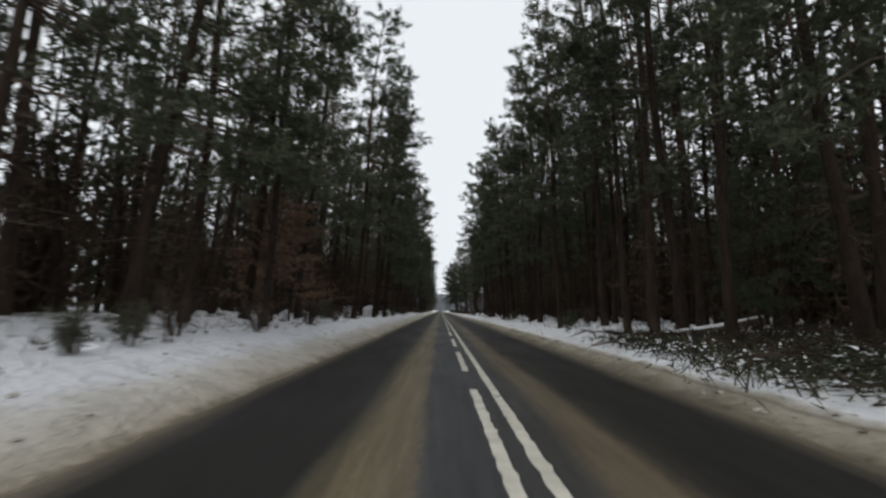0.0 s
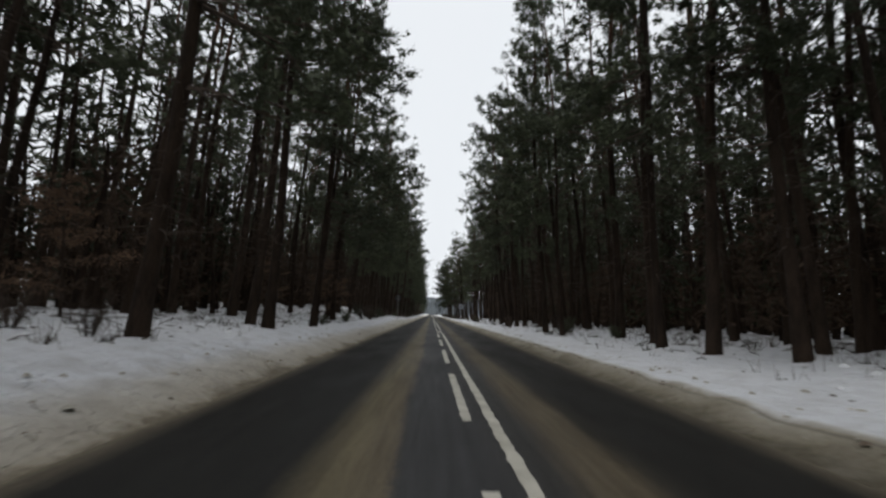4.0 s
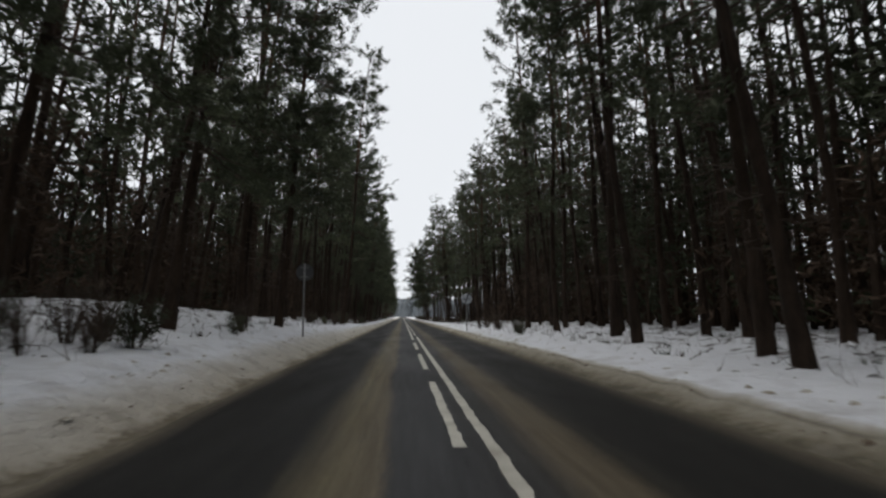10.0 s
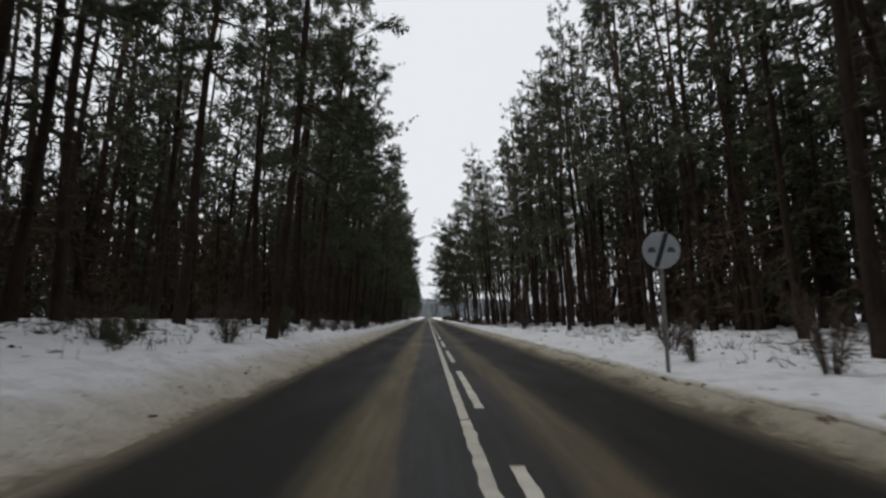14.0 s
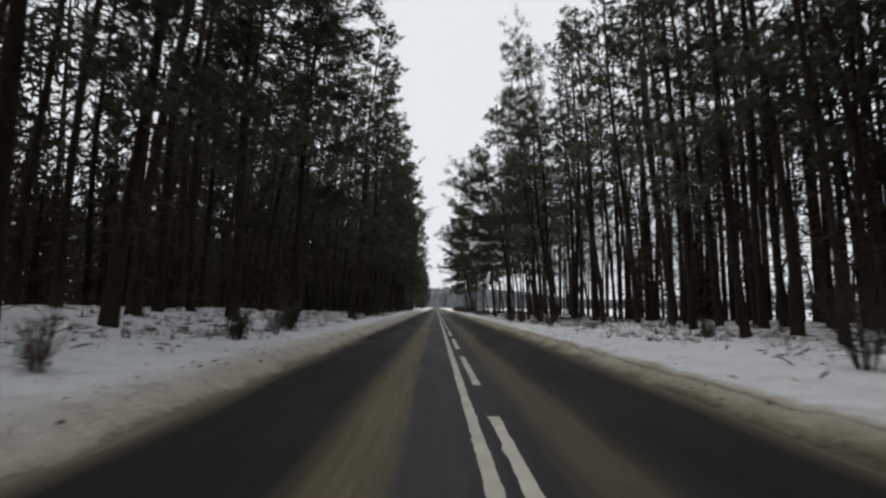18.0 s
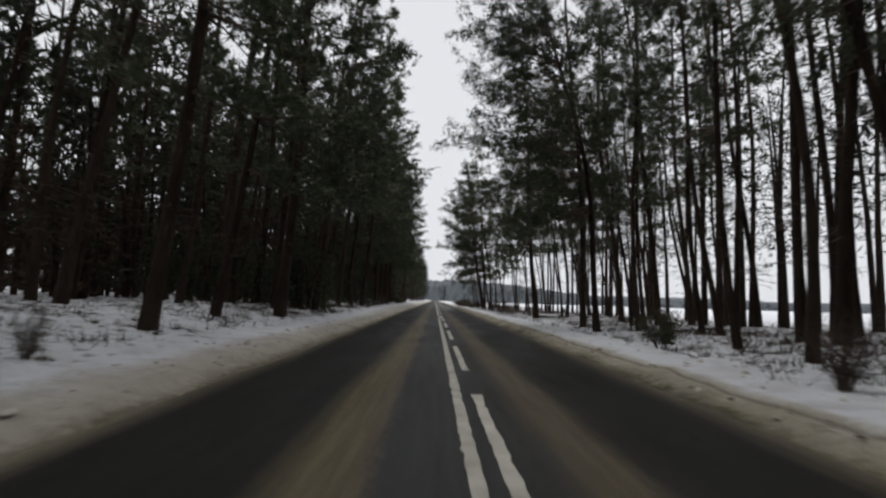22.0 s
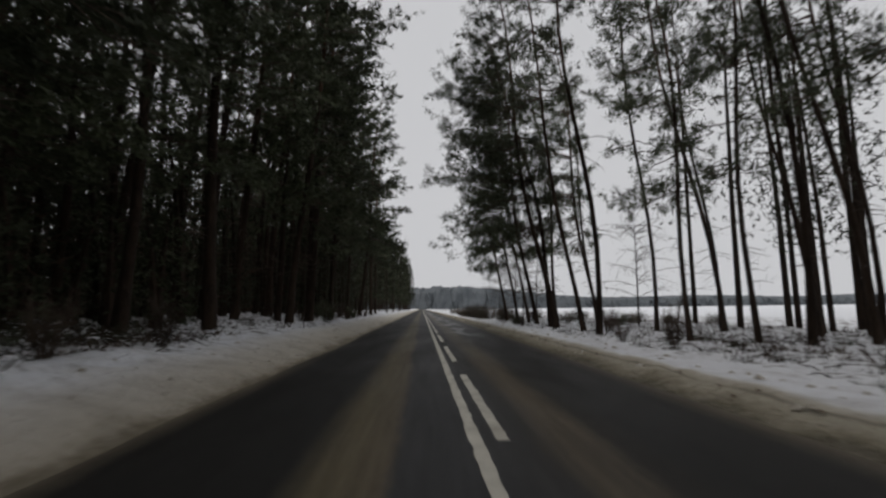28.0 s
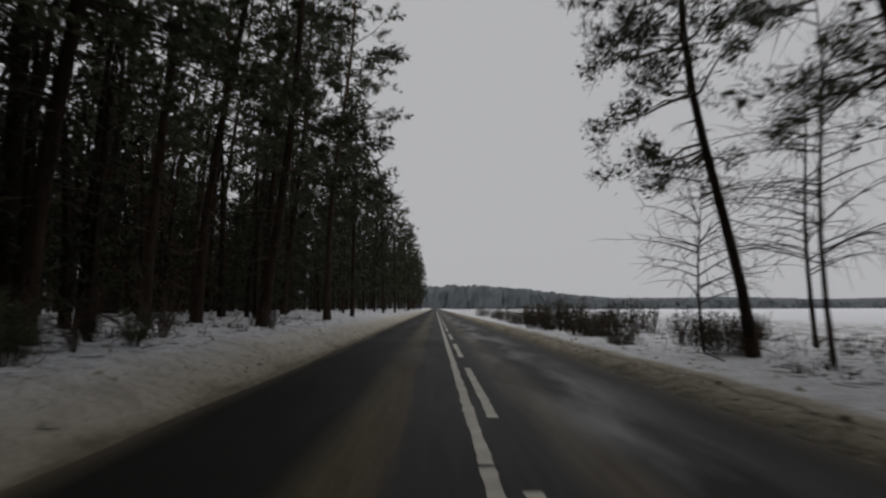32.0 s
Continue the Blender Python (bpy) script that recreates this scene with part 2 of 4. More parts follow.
def asphalt_material():
    """Wet asphalt: dark wheel tracks, brown salt and sand between them, old cracks and patches."""
    m = bpy.data.materials.new("wet_asphalt")
    m.use_nodes = True
    nt = m.node_tree
    b = nt.nodes["Principled BSDF"]
    geo = nt.nodes.new("ShaderNodeNewGeometry")
    pos = geo.outputs["Position"]
    sep = nt.nodes.new("ShaderNodeSeparateXYZ")
    nt.links.new(pos, sep.inputs[0])
    mp = nt.nodes.new("ShaderNodeMapping")
    mp.inputs["Scale"].default_value = (1, 0.22, 1)
    nt.links.new(pos, mp.inputs["Vector"])
    drag = noise_node(nt, mp.outputs[0], 1.1, 6)
    fine = noise_node(nt, pos, 14.0)
    grit = noise_node(nt, pos, 160.0, 2)
    xx = math_node(nt, "ADD", sep.outputs[0], math_node(nt, "MULTIPLY", math_node(nt, "SUBTRACT", drag, 0.5), 0.3))
    xx = math_node(nt, "ADD", xx, math_node(nt, "MULTIPLY", math_node(nt, "SUBTRACT", fine, 0.5), 0.16))
    u = math_node(nt, "DIVIDE", math_node(nt, "ADD", xx, 3.4), 7.2, True)

    def at(metres):
        return (metres + 3.4) / 7.2

    black, grey, sand, mud = (0.0135, 0.0127, 0.011), (0.048, 0.0485, 0.049), (0.133, 0.111, 0.067), (0.21, 0.18, 0.13)
    col = ramp_node(nt, u, [
        (at(-2.66), mud), (at(-2.46), (0.085, 0.072, 0.052)), (at(-2.25), black), (at(-1.0), (0.015, 0.0145, 0.013)), (at(-0.66), sand),
        (at(-0.32), (0.125, 0.102, 0.068)), (at(-0.23), grey), (at(0.3), (0.042, 0.042, 0.043)), (at(0.82), (0.04, 0.038, 0.035)),
        (at(1.04), (0.105, 0.085, 0.056)), (at(1.28), (0.1, 0.08, 0.052)), (at(1.46), (0.026, 0.023, 0.018)), (at(1.75), black), (at(2.66), (0.016, 0.015, 0.013)), (at(2.86), (0.06, 0.051, 0.037)), (at(3.1), (0.15, 0.128, 0.092))])
    streak = nt.nodes.new("ShaderNodeMapping")
    streak.inputs["Scale"].default_value = (7, 0.35, 1)
    nt.links.new(pos, streak.inputs["Vector"])
    lines = noise_node(nt, streak.outputs[0], 1.6, 8)
    tone = nt.nodes.new("ShaderNodeHueSaturation")
    nt.links.new(col, tone.inputs["Color"])
    # Vignette and exposure loss are put into the asphalt's colour past 150 m.
    late_falloff = math_node(nt, "DIVIDE", math_node(nt, "SUBTRACT", sep.outputs[1], 150.0), 30.0, True)
    late_falloff = math_node(nt, "SUBTRACT", 1.0, math_node(nt, "MULTIPLY", late_falloff, 0.27))
    nt.links.new(math_node(nt, "MULTIPLY", math_node(nt, "ADD", math_node(nt, "MULTIPLY", lines, 1.1), 0.45), late_falloff), tone.inputs["Value"])
    mottle = math_node(nt, "MULTIPLY", math_node(nt, "SUBTRACT", noise_node(nt, pos, 28.0, 3), 0.42), 2.2, True)
    col = mix_node(nt, math_node(nt, "MULTIPLY", mottle, 0.4), tone.outputs[0], (0.014, 0.014, 0.014))
    col = mix_node(nt, math_node(nt, "MULTIPLY", grit, 0.25), col, (0.015, 0.015, 0.015))
    blot = math_node(nt, "MULTIPLY", math_node(nt, "SUBTRACT", noise_node(nt, mp.outputs[0], 0.35, 3), 0.56), 8.0, True)
    col = mix_node(nt, math_node(nt, "MULTIPLY", blot, 0.45), col, (0.025, 0.025, 0.026))
    nt.links.new(col, b.inputs["Base Color"])
    rough = math_node(nt, "ADD", math_node(nt, "MULTIPLY", drag, 0.4), 0.42)
    # Meltwater lies in streaks on the lane beside the open field.
    wet = math_node(nt, "DIVIDE", math_node(nt, "SUBTRACT", sep.outputs[1], 174.0), 12.0, True)
    lane = math_node(nt, "SUBTRACT", 1.15, math_node(nt, "ABSOLUTE", math_node(nt, "SUBTRACT", xx, 1.75)), True)
    wet = math_node(nt, "MULTIPLY", math_node(nt, "MULTIPLY", wet, lane), math_node(nt, "MULTIPLY", math_node(nt, "SUBTRACT", drag, 0.44), 5.0, True), True)
    nt.links.new(math_node(nt, "SUBTRACT", rough, math_node(nt, "MULTIPLY", wet, 0.33), True), b.inputs["Roughness"])
    nt.links.new(math_node(nt, "ADD", math_node(nt, "MULTIPLY", wet, 0.25), 0.1), b.inputs["Specular IOR Level"])
    bp = nt.nodes.new("ShaderNodeBump")
    bp.inputs["Strength"].default_value, bp.inputs["Distance"].default_value = 0.35, 0.01
    nt.links.new(grit, bp.inputs["Height"])
    nt.links.new(bp.outputs[0], b.inputs["Normal"])
    return m


SNOW = snow_material()
ASPHALT = asphalt_material()
PAINT = material("worn_road_paint", (0.3, 0.28, 0.23), (0.56, 0.54, 0.47), 3.0, 60.0, 0.6, 0.15, 0.05)
BARK = material("pine_bark", (0.013, 0.009, 0.0068), (0.05, 0.034, 0.024), 5.0, 26.0, 0.95, 0.9, 0.25, 0.15, (1, 1, 0.3))
BARK_TOP = material("orange_pine_bark", (0.028, 0.017, 0.012), (0.1, 0.056, 0.036), 5.0, 26.0, 0.95, 0.6, 0.25, 0.15, (1, 1, 0.3))
NEEDLE = material("pine_needles", (0.029, 0.036, 0.02), (0.086, 0.1, 0.053), 0.9, 12.0, 0.7, 0.0, 0.3, 0.25)
UNDERWOOD = material("dark_underwood", (0.036, 0.024, 0.017), (0.105, 0.071, 0.047), 0.6, 8.0, 0.85, 0.0, 0.2, 0.15)
# Darker than NEEDLE: the gloom inside the forest is put into this colour.
NEEDLE_DIM = material("dim_needles", (0.02, 0.024, 0.013), (0.058, 0.065, 0.036), 0.5, 6.0, 0.8, 0.0, 0.2, 0.2)
TWIG = material("twig", (0.03, 0.022, 0.018), (0.1, 0.075, 0.055), 6.0, 50.0, 0.9, 0.2, 0.3, 0.2)
LEAF = material("withered_leaves", (0.078, 0.049, 0.031), (0.205, 0.13, 0.082), 1.5, 20.0, 0.85, 0.0, 0.2, 0.2)
STEEL = material("galvanised_steel", (0.12, 0.12, 0.12), (0.24, 0.24, 0.24), 4.0, 60.0, 0.5, 0.05, 0.05, 0.5)
SIGN_BACK = material("grey_sign_back", (0.045, 0.047, 0.049), (0.085, 0.087, 0.09), 3.0, 50.0, 0.55, 0.05, 0.05, 0.4)
# A dulled white: the shade on the sign plate is put into its colour.
SHADED_WHITE = material("shaded_sign_white", (0.3, 0.32, 0.35), (0.42, 0.44, 0.47), 3.0, 50.0, 0.45, 0.02, 0.02, 0.4)
SIGN_BLACK = material("sign_black", (0.012, 0.012, 0.013), (0.03, 0.03, 0.03), 3.0, 50.0, 0.45, 0.02, 0.02, 0.4)
WOOD = material("fallen_wood", (0.07, 0.05, 0.036), (0.2, 0.155, 0.115), 4.0, 40.0, 0.9, 0.5, 0.1, 0.2)
CAP = material("lying_snow", (0.7, 0.71, 0.73), (0.84, 0.85, 0.87), 3.0, 30.0, 0.8, 0.3, 0.02, 0.2)
SLUSH = material("dirty_snow_clod", (0.22, 0.19, 0.14), (0.62, 0.59, 0.53), 5.0, 40.0, 0.85, 0.4, 0.25, 0.2)


# ---- mesh helpers ----
class Shape:
    """Gathers vertices and faces, each face with the number of a material."""

    def __init__(self):
        self.v, self.f, self.k, self.n = [], [], [], 0

    def add(self, verts, faces, slot=0):
        verts = np.asarray(verts, float).reshape(-1, 3)
        faces = np.asarray(faces, int)
        self.v.append(verts)
        self.f.append(faces + self.n)
        self.k.append(np.full(len(faces), slot))
        self.n += len(verts)

    def tube(self, path, radii, sides=6, slot=0, cap=False):
        path, radii = np.asarray(path, float), np.asarray(radii, float)
        along = np.gradient(path, axis=0)
        along /= np.linalg.norm(along, axis=1, keepdims=True) + 1e-9
        ref = np.array([1.0, 0, 0]) if abs(along[0][0]) < 0.8 else np.array([0, 1.0, 0])
        a = np.cross(along, ref)
        a /= np.linalg.norm(a, axis=1, keepdims=True) + 1e-9
        b = np.cross(along, a)
        ang = np.arange(sides) * 2 * np.pi / sides
        ring = path[:, None] + radii[:, None, None] * (np.cos(ang)[None, :, None] * a[:, None] + np.sin(ang)[None, :, None] * b[:, None])
        n = len(path)
        i, j = np.meshgrid(np.arange(n - 1), np.arange(sides), indexing="ij")
        i, j = i.ravel(), j.ravel()
        q = np.stack([i * sides + j, i * sides + (j + 1) % sides, (i + 1) * sides + (j + 1) % sides, (i + 1) * sides + j], 1)
        verts = ring.reshape(-1, 3)
        tri = np.concatenate([q[:, [0, 2, 1]], q[:, [0, 3, 2]]])
        if cap:
            verts = np.vstack([verts, path[0], path[-1]])
            k = np.arange(sides)
            c0, c1 = n * sides, n * sides + 1
            tri = np.vstack([tri, np.stack([k, (k + 1) % sides, np.full(sides, c0)], 1),
                             np.stack([(n - 1) * sides + (k + 1) % sides, (n - 1) * sides + k, np.full(sides, c1)], 1)])
        self.add(verts, tri, slot)

    def blades(self, p, d, length, width, rng, slot=0):
        """Pointed slips: one triangle each, from p along d."""
        n = len(p)
        side = np.cross(d, rng.normal(size=(n, 3)))
        side /= np.linalg.norm(side, axis=1, keepdims=True) + 1e-9
        side *= (np.asarray(width) * np.ones(n))[:, None] / 2
        tip = p + d * (np.asarray(length) * np.ones(n))[:, None]
        v = np.stack([p - side, p + side, tip], 1).reshape(-1, 3)
        self.add(v, np.arange(3 * n).reshape(-1, 3), slot)

    def mesh(self, name, *materials, smooth=False):
        v, f, k = np.concatenate(self.v), np.concatenate(self.f), np.concatenate(self.k)
        me = bpy.data.meshes.new(name)
        me.vertices.add(len(v))
        me.vertices.foreach_set("co", v.astype(np.float32).ravel())
        me.loops.add(f.size)
        me.loops.foreach_set("vertex_index", f.astype(np.int32).ravel())
        me.polygons.add(len(f))
        me.polygons.foreach_set("loop_start", np.arange(0, f.size, f.shape[1], dtype=np.int32))
        for m in materials:
            me.materials.append(m)
        me.polygons.foreach_set("material_index", k.astype(np.int32))
        me.polygons.foreach_set("use_smooth", np.full(len(f), smooth))
        me.update(calc_edges=True)
        return me


def unit(a):
    return a / (np.linalg.norm(a, axis=-1, keepdims=True) + 1e-9)


def part(name, me, parent, label="", kind=""):
    ob = new(name, me)
    ob.parent = parent
    return tagged(ob, label, kind=kind)


def smooth01(a, b, t):
    u = np.clip((np.asarray(t, float) - a) / (b - a), 0, 1)
    return u * u * (3 - 2 * u)


# ---- ground and road ----
def rolls(x, y, s):
    return noise.noise((x / s, y / s, 3.7))


def ground_z(x, y):
    """Height of the snow: flush with the asphalt's edge, a ploughed bank, then the forest floor."""
    left = x < 0.2
    d = (ROAD_L - x) if left else (x - ROAD_R)
    d += 0.08 * rolls(x, y, 1.3) + 0.1 * rolls(x + 40, y, 5.0)
    if d < -0.4:
        return -0.07
    z = -0.07 + 0.15 * float(smooth01(-0.35, 0.5, d)) + 0.08 * float(smooth01(0.5, 1.8, d))
    z += (0.035 * rolls(x, y, 0.45) + 0.03 * rolls(x, y + 9, 0.2)) * float(smooth01(-0.1, 0.5, d))
    z += 0.07 * float(smooth01(0.24, 0.36, d + 0.12 * rolls(x, y, 0.7)))
    wild = float(smooth01(1.4, 4.5, d))
    z += float(smooth01(0.7, 1.6, d)) * (0.055 * rolls(x, y, 0.55) + 0.05 * rolls(x + 7, y, 0.9)) + wild * (0.05 * rolls(x, y, 1.1) + 0.14 * rolls(x, y, 4.0))
    if left:
        z += 0.2 * float(smooth01(0.3, 1.8, d)) * (1 - float(smooth01(98, 112, y)) * (1 - float(smooth01(148, 168, y)))) + 0.16 * math.exp(-((y - 76) / 16) ** 2) * float(smooth01(0.2, 1.0, d))
        z += (LEFT_RISE + 0.72 * math.exp(-((y - 73) / 17) ** 2) + 0.45 * math.exp(-((y - 116) / 18) ** 2)) * float(smooth01(1.6, 8.0, d)) * (1 - 0.8 * float(smooth01(22, 60, d)))
    else:
        z += RIGHT_RISE * float(smooth01(2.0, 8.0, d)) * (1 - float(smooth01(130, 190, y)))
        z -= 0.16 * float(smooth01(0.6, 2.5, d)) * float(smooth01(118, 140, y))
        z -= 0.5 * float(smooth01(6, 25, d)) * float(smooth01(110, 190, y))
    return z


LEFT_RISE, RIGHT_RISE = 0.35, 0.2


def spread(fine, lo, hi, reach, growth=1.35):
    """Positions with an even step between lo and hi and growing steps out to the reach."""
    mid = list(np.arange(lo, hi + 1e-6, fine))
    up, down, step = [], [], fine
    while (up[-1] if up else hi) < reach[1]:
        step *= growth
        up.append((up[-1] if up else hi) + step)
    step = fine
    while (down[-1] if down else lo) > reach[0]:
        step *= growth
        down.append((down[-1] if down else lo) - step)
    return np.array(down[::-1] + mid + up)


def sheet(name, xs, ys, height, material_, smooth=True):
    v = [(x, y, height(x, y)) for y in ys for x in xs]
    nx, ny = len(xs), len(ys)
    i, j = np.meshgrid(np.arange(ny - 1), np.arange(nx - 1), indexing="ij")
    a = (i * nx + j).ravel()
    s = Shape()
    s.add(v, np.stack([a, a + 1, a + nx + 1, a + nx], 1))
    return new(name, s.mesh(name, material_, smooth=smooth))


ground = sheet("ground", np.unique(np.concatenate([spread(0.24, -9.0, -2.2, (-2600, -2.2)), spread(0.24, 2.4, 9.6, (2.4, 2600))])),
               spread(0.4, -8, 214, (-60, 3200)), ground_z, SNOW)
tagged(ground, "snow-covered forest floor and field with brown slush by the road", "ground", kind="structure")
road = sheet("road", np.linspace(ROAD_L - 0.5, ROAD_R + 0.5, 15), spread(4.0, -40, 260, (-40, 2200)), lambda x, y: -0.012 * abs(x - 0.4), ASPHALT)
tagged(road, "wet dark asphalt road with brown sand between the wheel tracks", "road", kind="structure")


def paint_strip(x, y0, y1, width, seed, ragged=0.0065):
    """A thin painted strip with worn, uneven edges."""
    rng = np.random.default_rng(seed)
    n = max(3, int((y1 - y0) / 0.12))
    ys = np.linspace(y0, y1, n + 1)
    lo = x - width / 2 + rng.normal(0, ragged, n + 1)
    hi = x + width / 2 + rng.normal(0, ragged, n + 1)
    z = 0.004 - 0.012 * abs(x - 0.4)
    v = np.concatenate([np.stack([lo, ys, np.full(n + 1, z)], 1), np.stack([hi, ys, np.full(n + 1, z)], 1),
                        np.stack([lo, ys, np.full(n + 1, z - 0.006)], 1), np.stack([hi, ys, np.full(n + 1, z - 0.006)], 1)])
    k = np.arange(n)
    m = n + 1
    s = Shape()
    s.add(v, np.concatenate([np.stack([k, k + m, k + m + 1, k + 1], 1), np.stack([k, k + 1, k + 2 * m + 1, k + 2 * m], 1),
                             np.stack([k + m + 1, k + m, k + 3 * m, k + 3 * m + 1], 1)]))
    return s.mesh("paint", PAINT)


# ---- lane markings ----
LINE_L, LINE_R, LINE_W = 0.34, 0.6, 0.104
FAR_L, FAR_R = 0.352, 0.57
for x, y0, y1 in ((LINE_R, -20, 6.2), (LINE_R, 6.25, 49.1), (LINE_R, 55.2, 66.0), (LINE_R, 66.05, 82.0),
                  (FAR_L, 78.8, 83.6), (FAR_L, 83.65, 112.4), (FAR_L, 112.45, 131.2), (FAR_L, 131.25, 152.2), (FAR_L, 157.8, 164.05), (FAR_L, 164.13, 172.6),
                  (FAR_L, 172.65, 185.3), (FAR_L, 185.36, 193.6), (FAR_L, 193.66, 520.0)):
    part("solid_line", paint_strip(x, y0, y1, LINE_W, int(y1) + 7), road, "worn white solid line")
DASHES = [(LINE_L, 6.75 + 6.0 * k, 4.0) for k in range(-4, 8)] + [(LINE_L, 58.1, 2.9)] + [(LINE_L, 64.1 + 6.05 * k, 4.1) for k in range(3)]
DASHES += [(FAR_R, 88.2 + 5.91 * k, 3.95) for k in range(11)] + [(FAR_R, 152.2, 3.0)] + [(FAR_R, 164.8 + 5.97 * k - (1.5 if k > 4 else 0.6 if k > 3 else 0.0), 4.0) for k in range(60)]
for x, far_end, size in DASHES:
    part("dash", paint_strip(x, far_end - size, far_end, LINE_W, 100 + int(far_end * 3)), road)
for y in (50.2, 52.7, 153.2, 155.4):
    part("wide_dash", paint_strip((LINE_L + LINE_R) / 2, y, y + 1.3, 0.31, int(y)), road)


# ---- trees ----
def pine(seed, tall, girth, crown, reach, lopsided, branches, bend, full=1.0, core=(3, 0.2), fuzz=8, wiggle=0.16, tufts=4, needle=1.0):
    """A Scots pine: trunk, limbs and needle clumps; the crown is fuller towards +x."""
    rng = np.random.default_rng(seed)
    u = np.linspace(0, 1, 12)
    turn = rng.uniform(0, 6.28)
    spine = np.stack([bend * u**1.4 + wiggle * (np.sin(u * 7 + turn) - np.sin(turn)), 0.4 * bend * np.sin(turn) * u**2 + 0.7 * wiggle * (np.cos(u * 8 + turn) - np.cos(turn)), tall * u - 0.3 * (u == 0)], 1)
    radii = girth * (1.0 - 0.9 * u) ** 0.75
    radii[0] *= 1.45
    low = Shape()
    low.tube(spine[:7], radii[:7], 9)
    low.tube(spine[6:], radii[6:], 7, 1)
    limbs, tuft_p, tuft_d, fork = Shape(), [], [], []
    levels = int((tall - crown) * 0.95)
    whorls = ((np.arange(levels) + rng.uniform(0, 0.85, levels)) / levels) ** 0.92
    for k in range(branches):
        v = float(np.clip(rng.choice(whorls) + rng.normal(0, 0.008), 0, 1))
        z = crown + (tall - crown) * v * 0.985
        az = rng.uniform(-np.pi, np.pi)
        while rng.uniform() > (1 + lopsided * np.cos(az)) / (1 + lopsided):
            az = rng.uniform(-np.pi, np.pi)
        span = reach * (0.5 + 0.5 * np.sin(np.pi * min(1.0, 0.3 + 0.7 * v))) * (1 - 0.62 * v**2) * rng.uniform(0.5, 1.05) * (1 + lopsided * np.cos(az)) / (1 + 0.6 * lopsided)
        span = max(span, 0.7)
        root = np.array([np.interp(z, spine[:, 2], spine[:, i]) for i in range(3)])
        rise = max(-0.22, np.tan(radians(-10 + 55 * v**1.3 + rng.normal(0, 10))))
        out = np.array([np.cos(az), np.sin(az), 0])
        side = np.array([-out[1], out[0], 0])
        t = np.linspace(0, 1, 5)[:, None]
        path = root + out * t * span + np.array([0, 0, 1]) * (rise * t + (0.2 if v > 0.25 else -0.12) * t**2) * span + side * rng.normal(0, 0.16) * t**2 * span
        path[1:] += rng.normal(0, 0.035, (4, 3)) * span
        limbs.tube(path, np.linspace(0.036, 0.008, 5) * min(1.15, 0.5 + 0.25 * span), 3)
        # Side shoots leave the limb to both sides; the needles sit in clusters along them.
        m = max(2, int((1.3 + 1.75 * span) * full))
        at = 0.36 + 0.66 * (np.arange(m) + rng.uniform(0.1, 0.9, m)) / m
        start = np.stack([np.interp(at, t[:, 0], path[:, i]) for i in range(3)], 1)
        way = unit(out * 0.8 + np.outer(rng.choice((-1, 1), m) * rng.uniform(0.3, 1.0, m), side) + np.outer(rng.normal(0.12, 0.3, m), [0, 0, 1]))
        size = rng.uniform(0.4, 0.95, m) * min(1.2, 0.45 + 0.3 * span)
        fork.append((start, way, size))
        along = np.tile(np.linspace(0.45, 1.15, tufts), m)
        p = np.repeat(start, tufts, 0) + np.repeat(way * size[:, None], tufts, 0) * along[:, None] + rng.normal(0, 0.085, (tufts * m, 3))
        tuft_p.append(p)
        tuft_d.append(np.repeat(way, tufts, 0))
    for start, way, size in fork:
        limbs.blades(start, way, size * 1.1, 0.022, rng)
    for k in range(rng.integers(26, 40) if core[0] > 1 else rng.integers(12, 20)):
        z = rng.uniform(min(0.1 * tall, crown - 1.0), crown + 1.5)
        az, span = rng.uniform(0, 6.28), rng.uniform(0.4, 1.5)
        root = np.array([np.interp(z, spine[:, 2], spine[:, i]) for i in range(3)])
        out = np.array([np.cos(az), np.sin(az), rng.uniform(-0.35, 0.15)])
        limbs.tube([root, root + out * span * 0.5, root + out * span + [0, 0, rng.uniform(-0.2, 0.1)]], [0.018, 0.012, 0.004], 3)
        limbs.blades(root + np.outer(rng.uniform(0.3, 0.95, 4), out * span), unit(out * 0.6 + rng.normal(0, 0.5, (4, 3))), rng.uniform(0.2, 0.6, 4), 0.014, rng)
    p, d = np.concatenate(tuft_p), np.concatenate(tuft_d)
    green = Shape()
    # Each clump: a few broad slips fill its middle, thin needles make its ragged edge.
    a, b = np.repeat(p, core[0], 0), np.repeat(d, core[0], 0)
    b = unit(b * 0.5 + rng.normal(0, 0.7, b.shape) * [1, 1, 0.6])
    green.blades(a - b * 0.12 + rng.normal(0, 0.06, a.shape), b, rng.uniform(0.22, 0.34, len(a)) * needle, rng.uniform(0.7, 1.2, len(a)) * core[1], rng)
    a, b = np.repeat(p, fuzz, 0), np.repeat(d, fuzz, 0)
    b = unit(b * 0.6 + rng.normal(0, 0.62, b.shape) + [0, 0, 0.14])
    green.blades(a + rng.normal(0, 0.085, a.shape), b, rng.uniform(0.15, 0.29, len(a)) * needle, rng.uniform(0.019, 0.031, len(a)), rng)
    return (low.mesh("trunk", BARK, BARK_TOP, smooth=True), limbs.mesh("branches", TWIG), green.mesh("crown", NEEDLE))


def stand(name, meshes, names, label, category, group):
    """A thing at the origin: an empty at its base with its parts below it."""
    root = new(name)
    root.empty_display_size = 0.3
    for n, me in zip(names, meshes):
        part(n, me, root, kind="" if n == "trunk" else "stuff")
    return tagged(root, label, category, group)


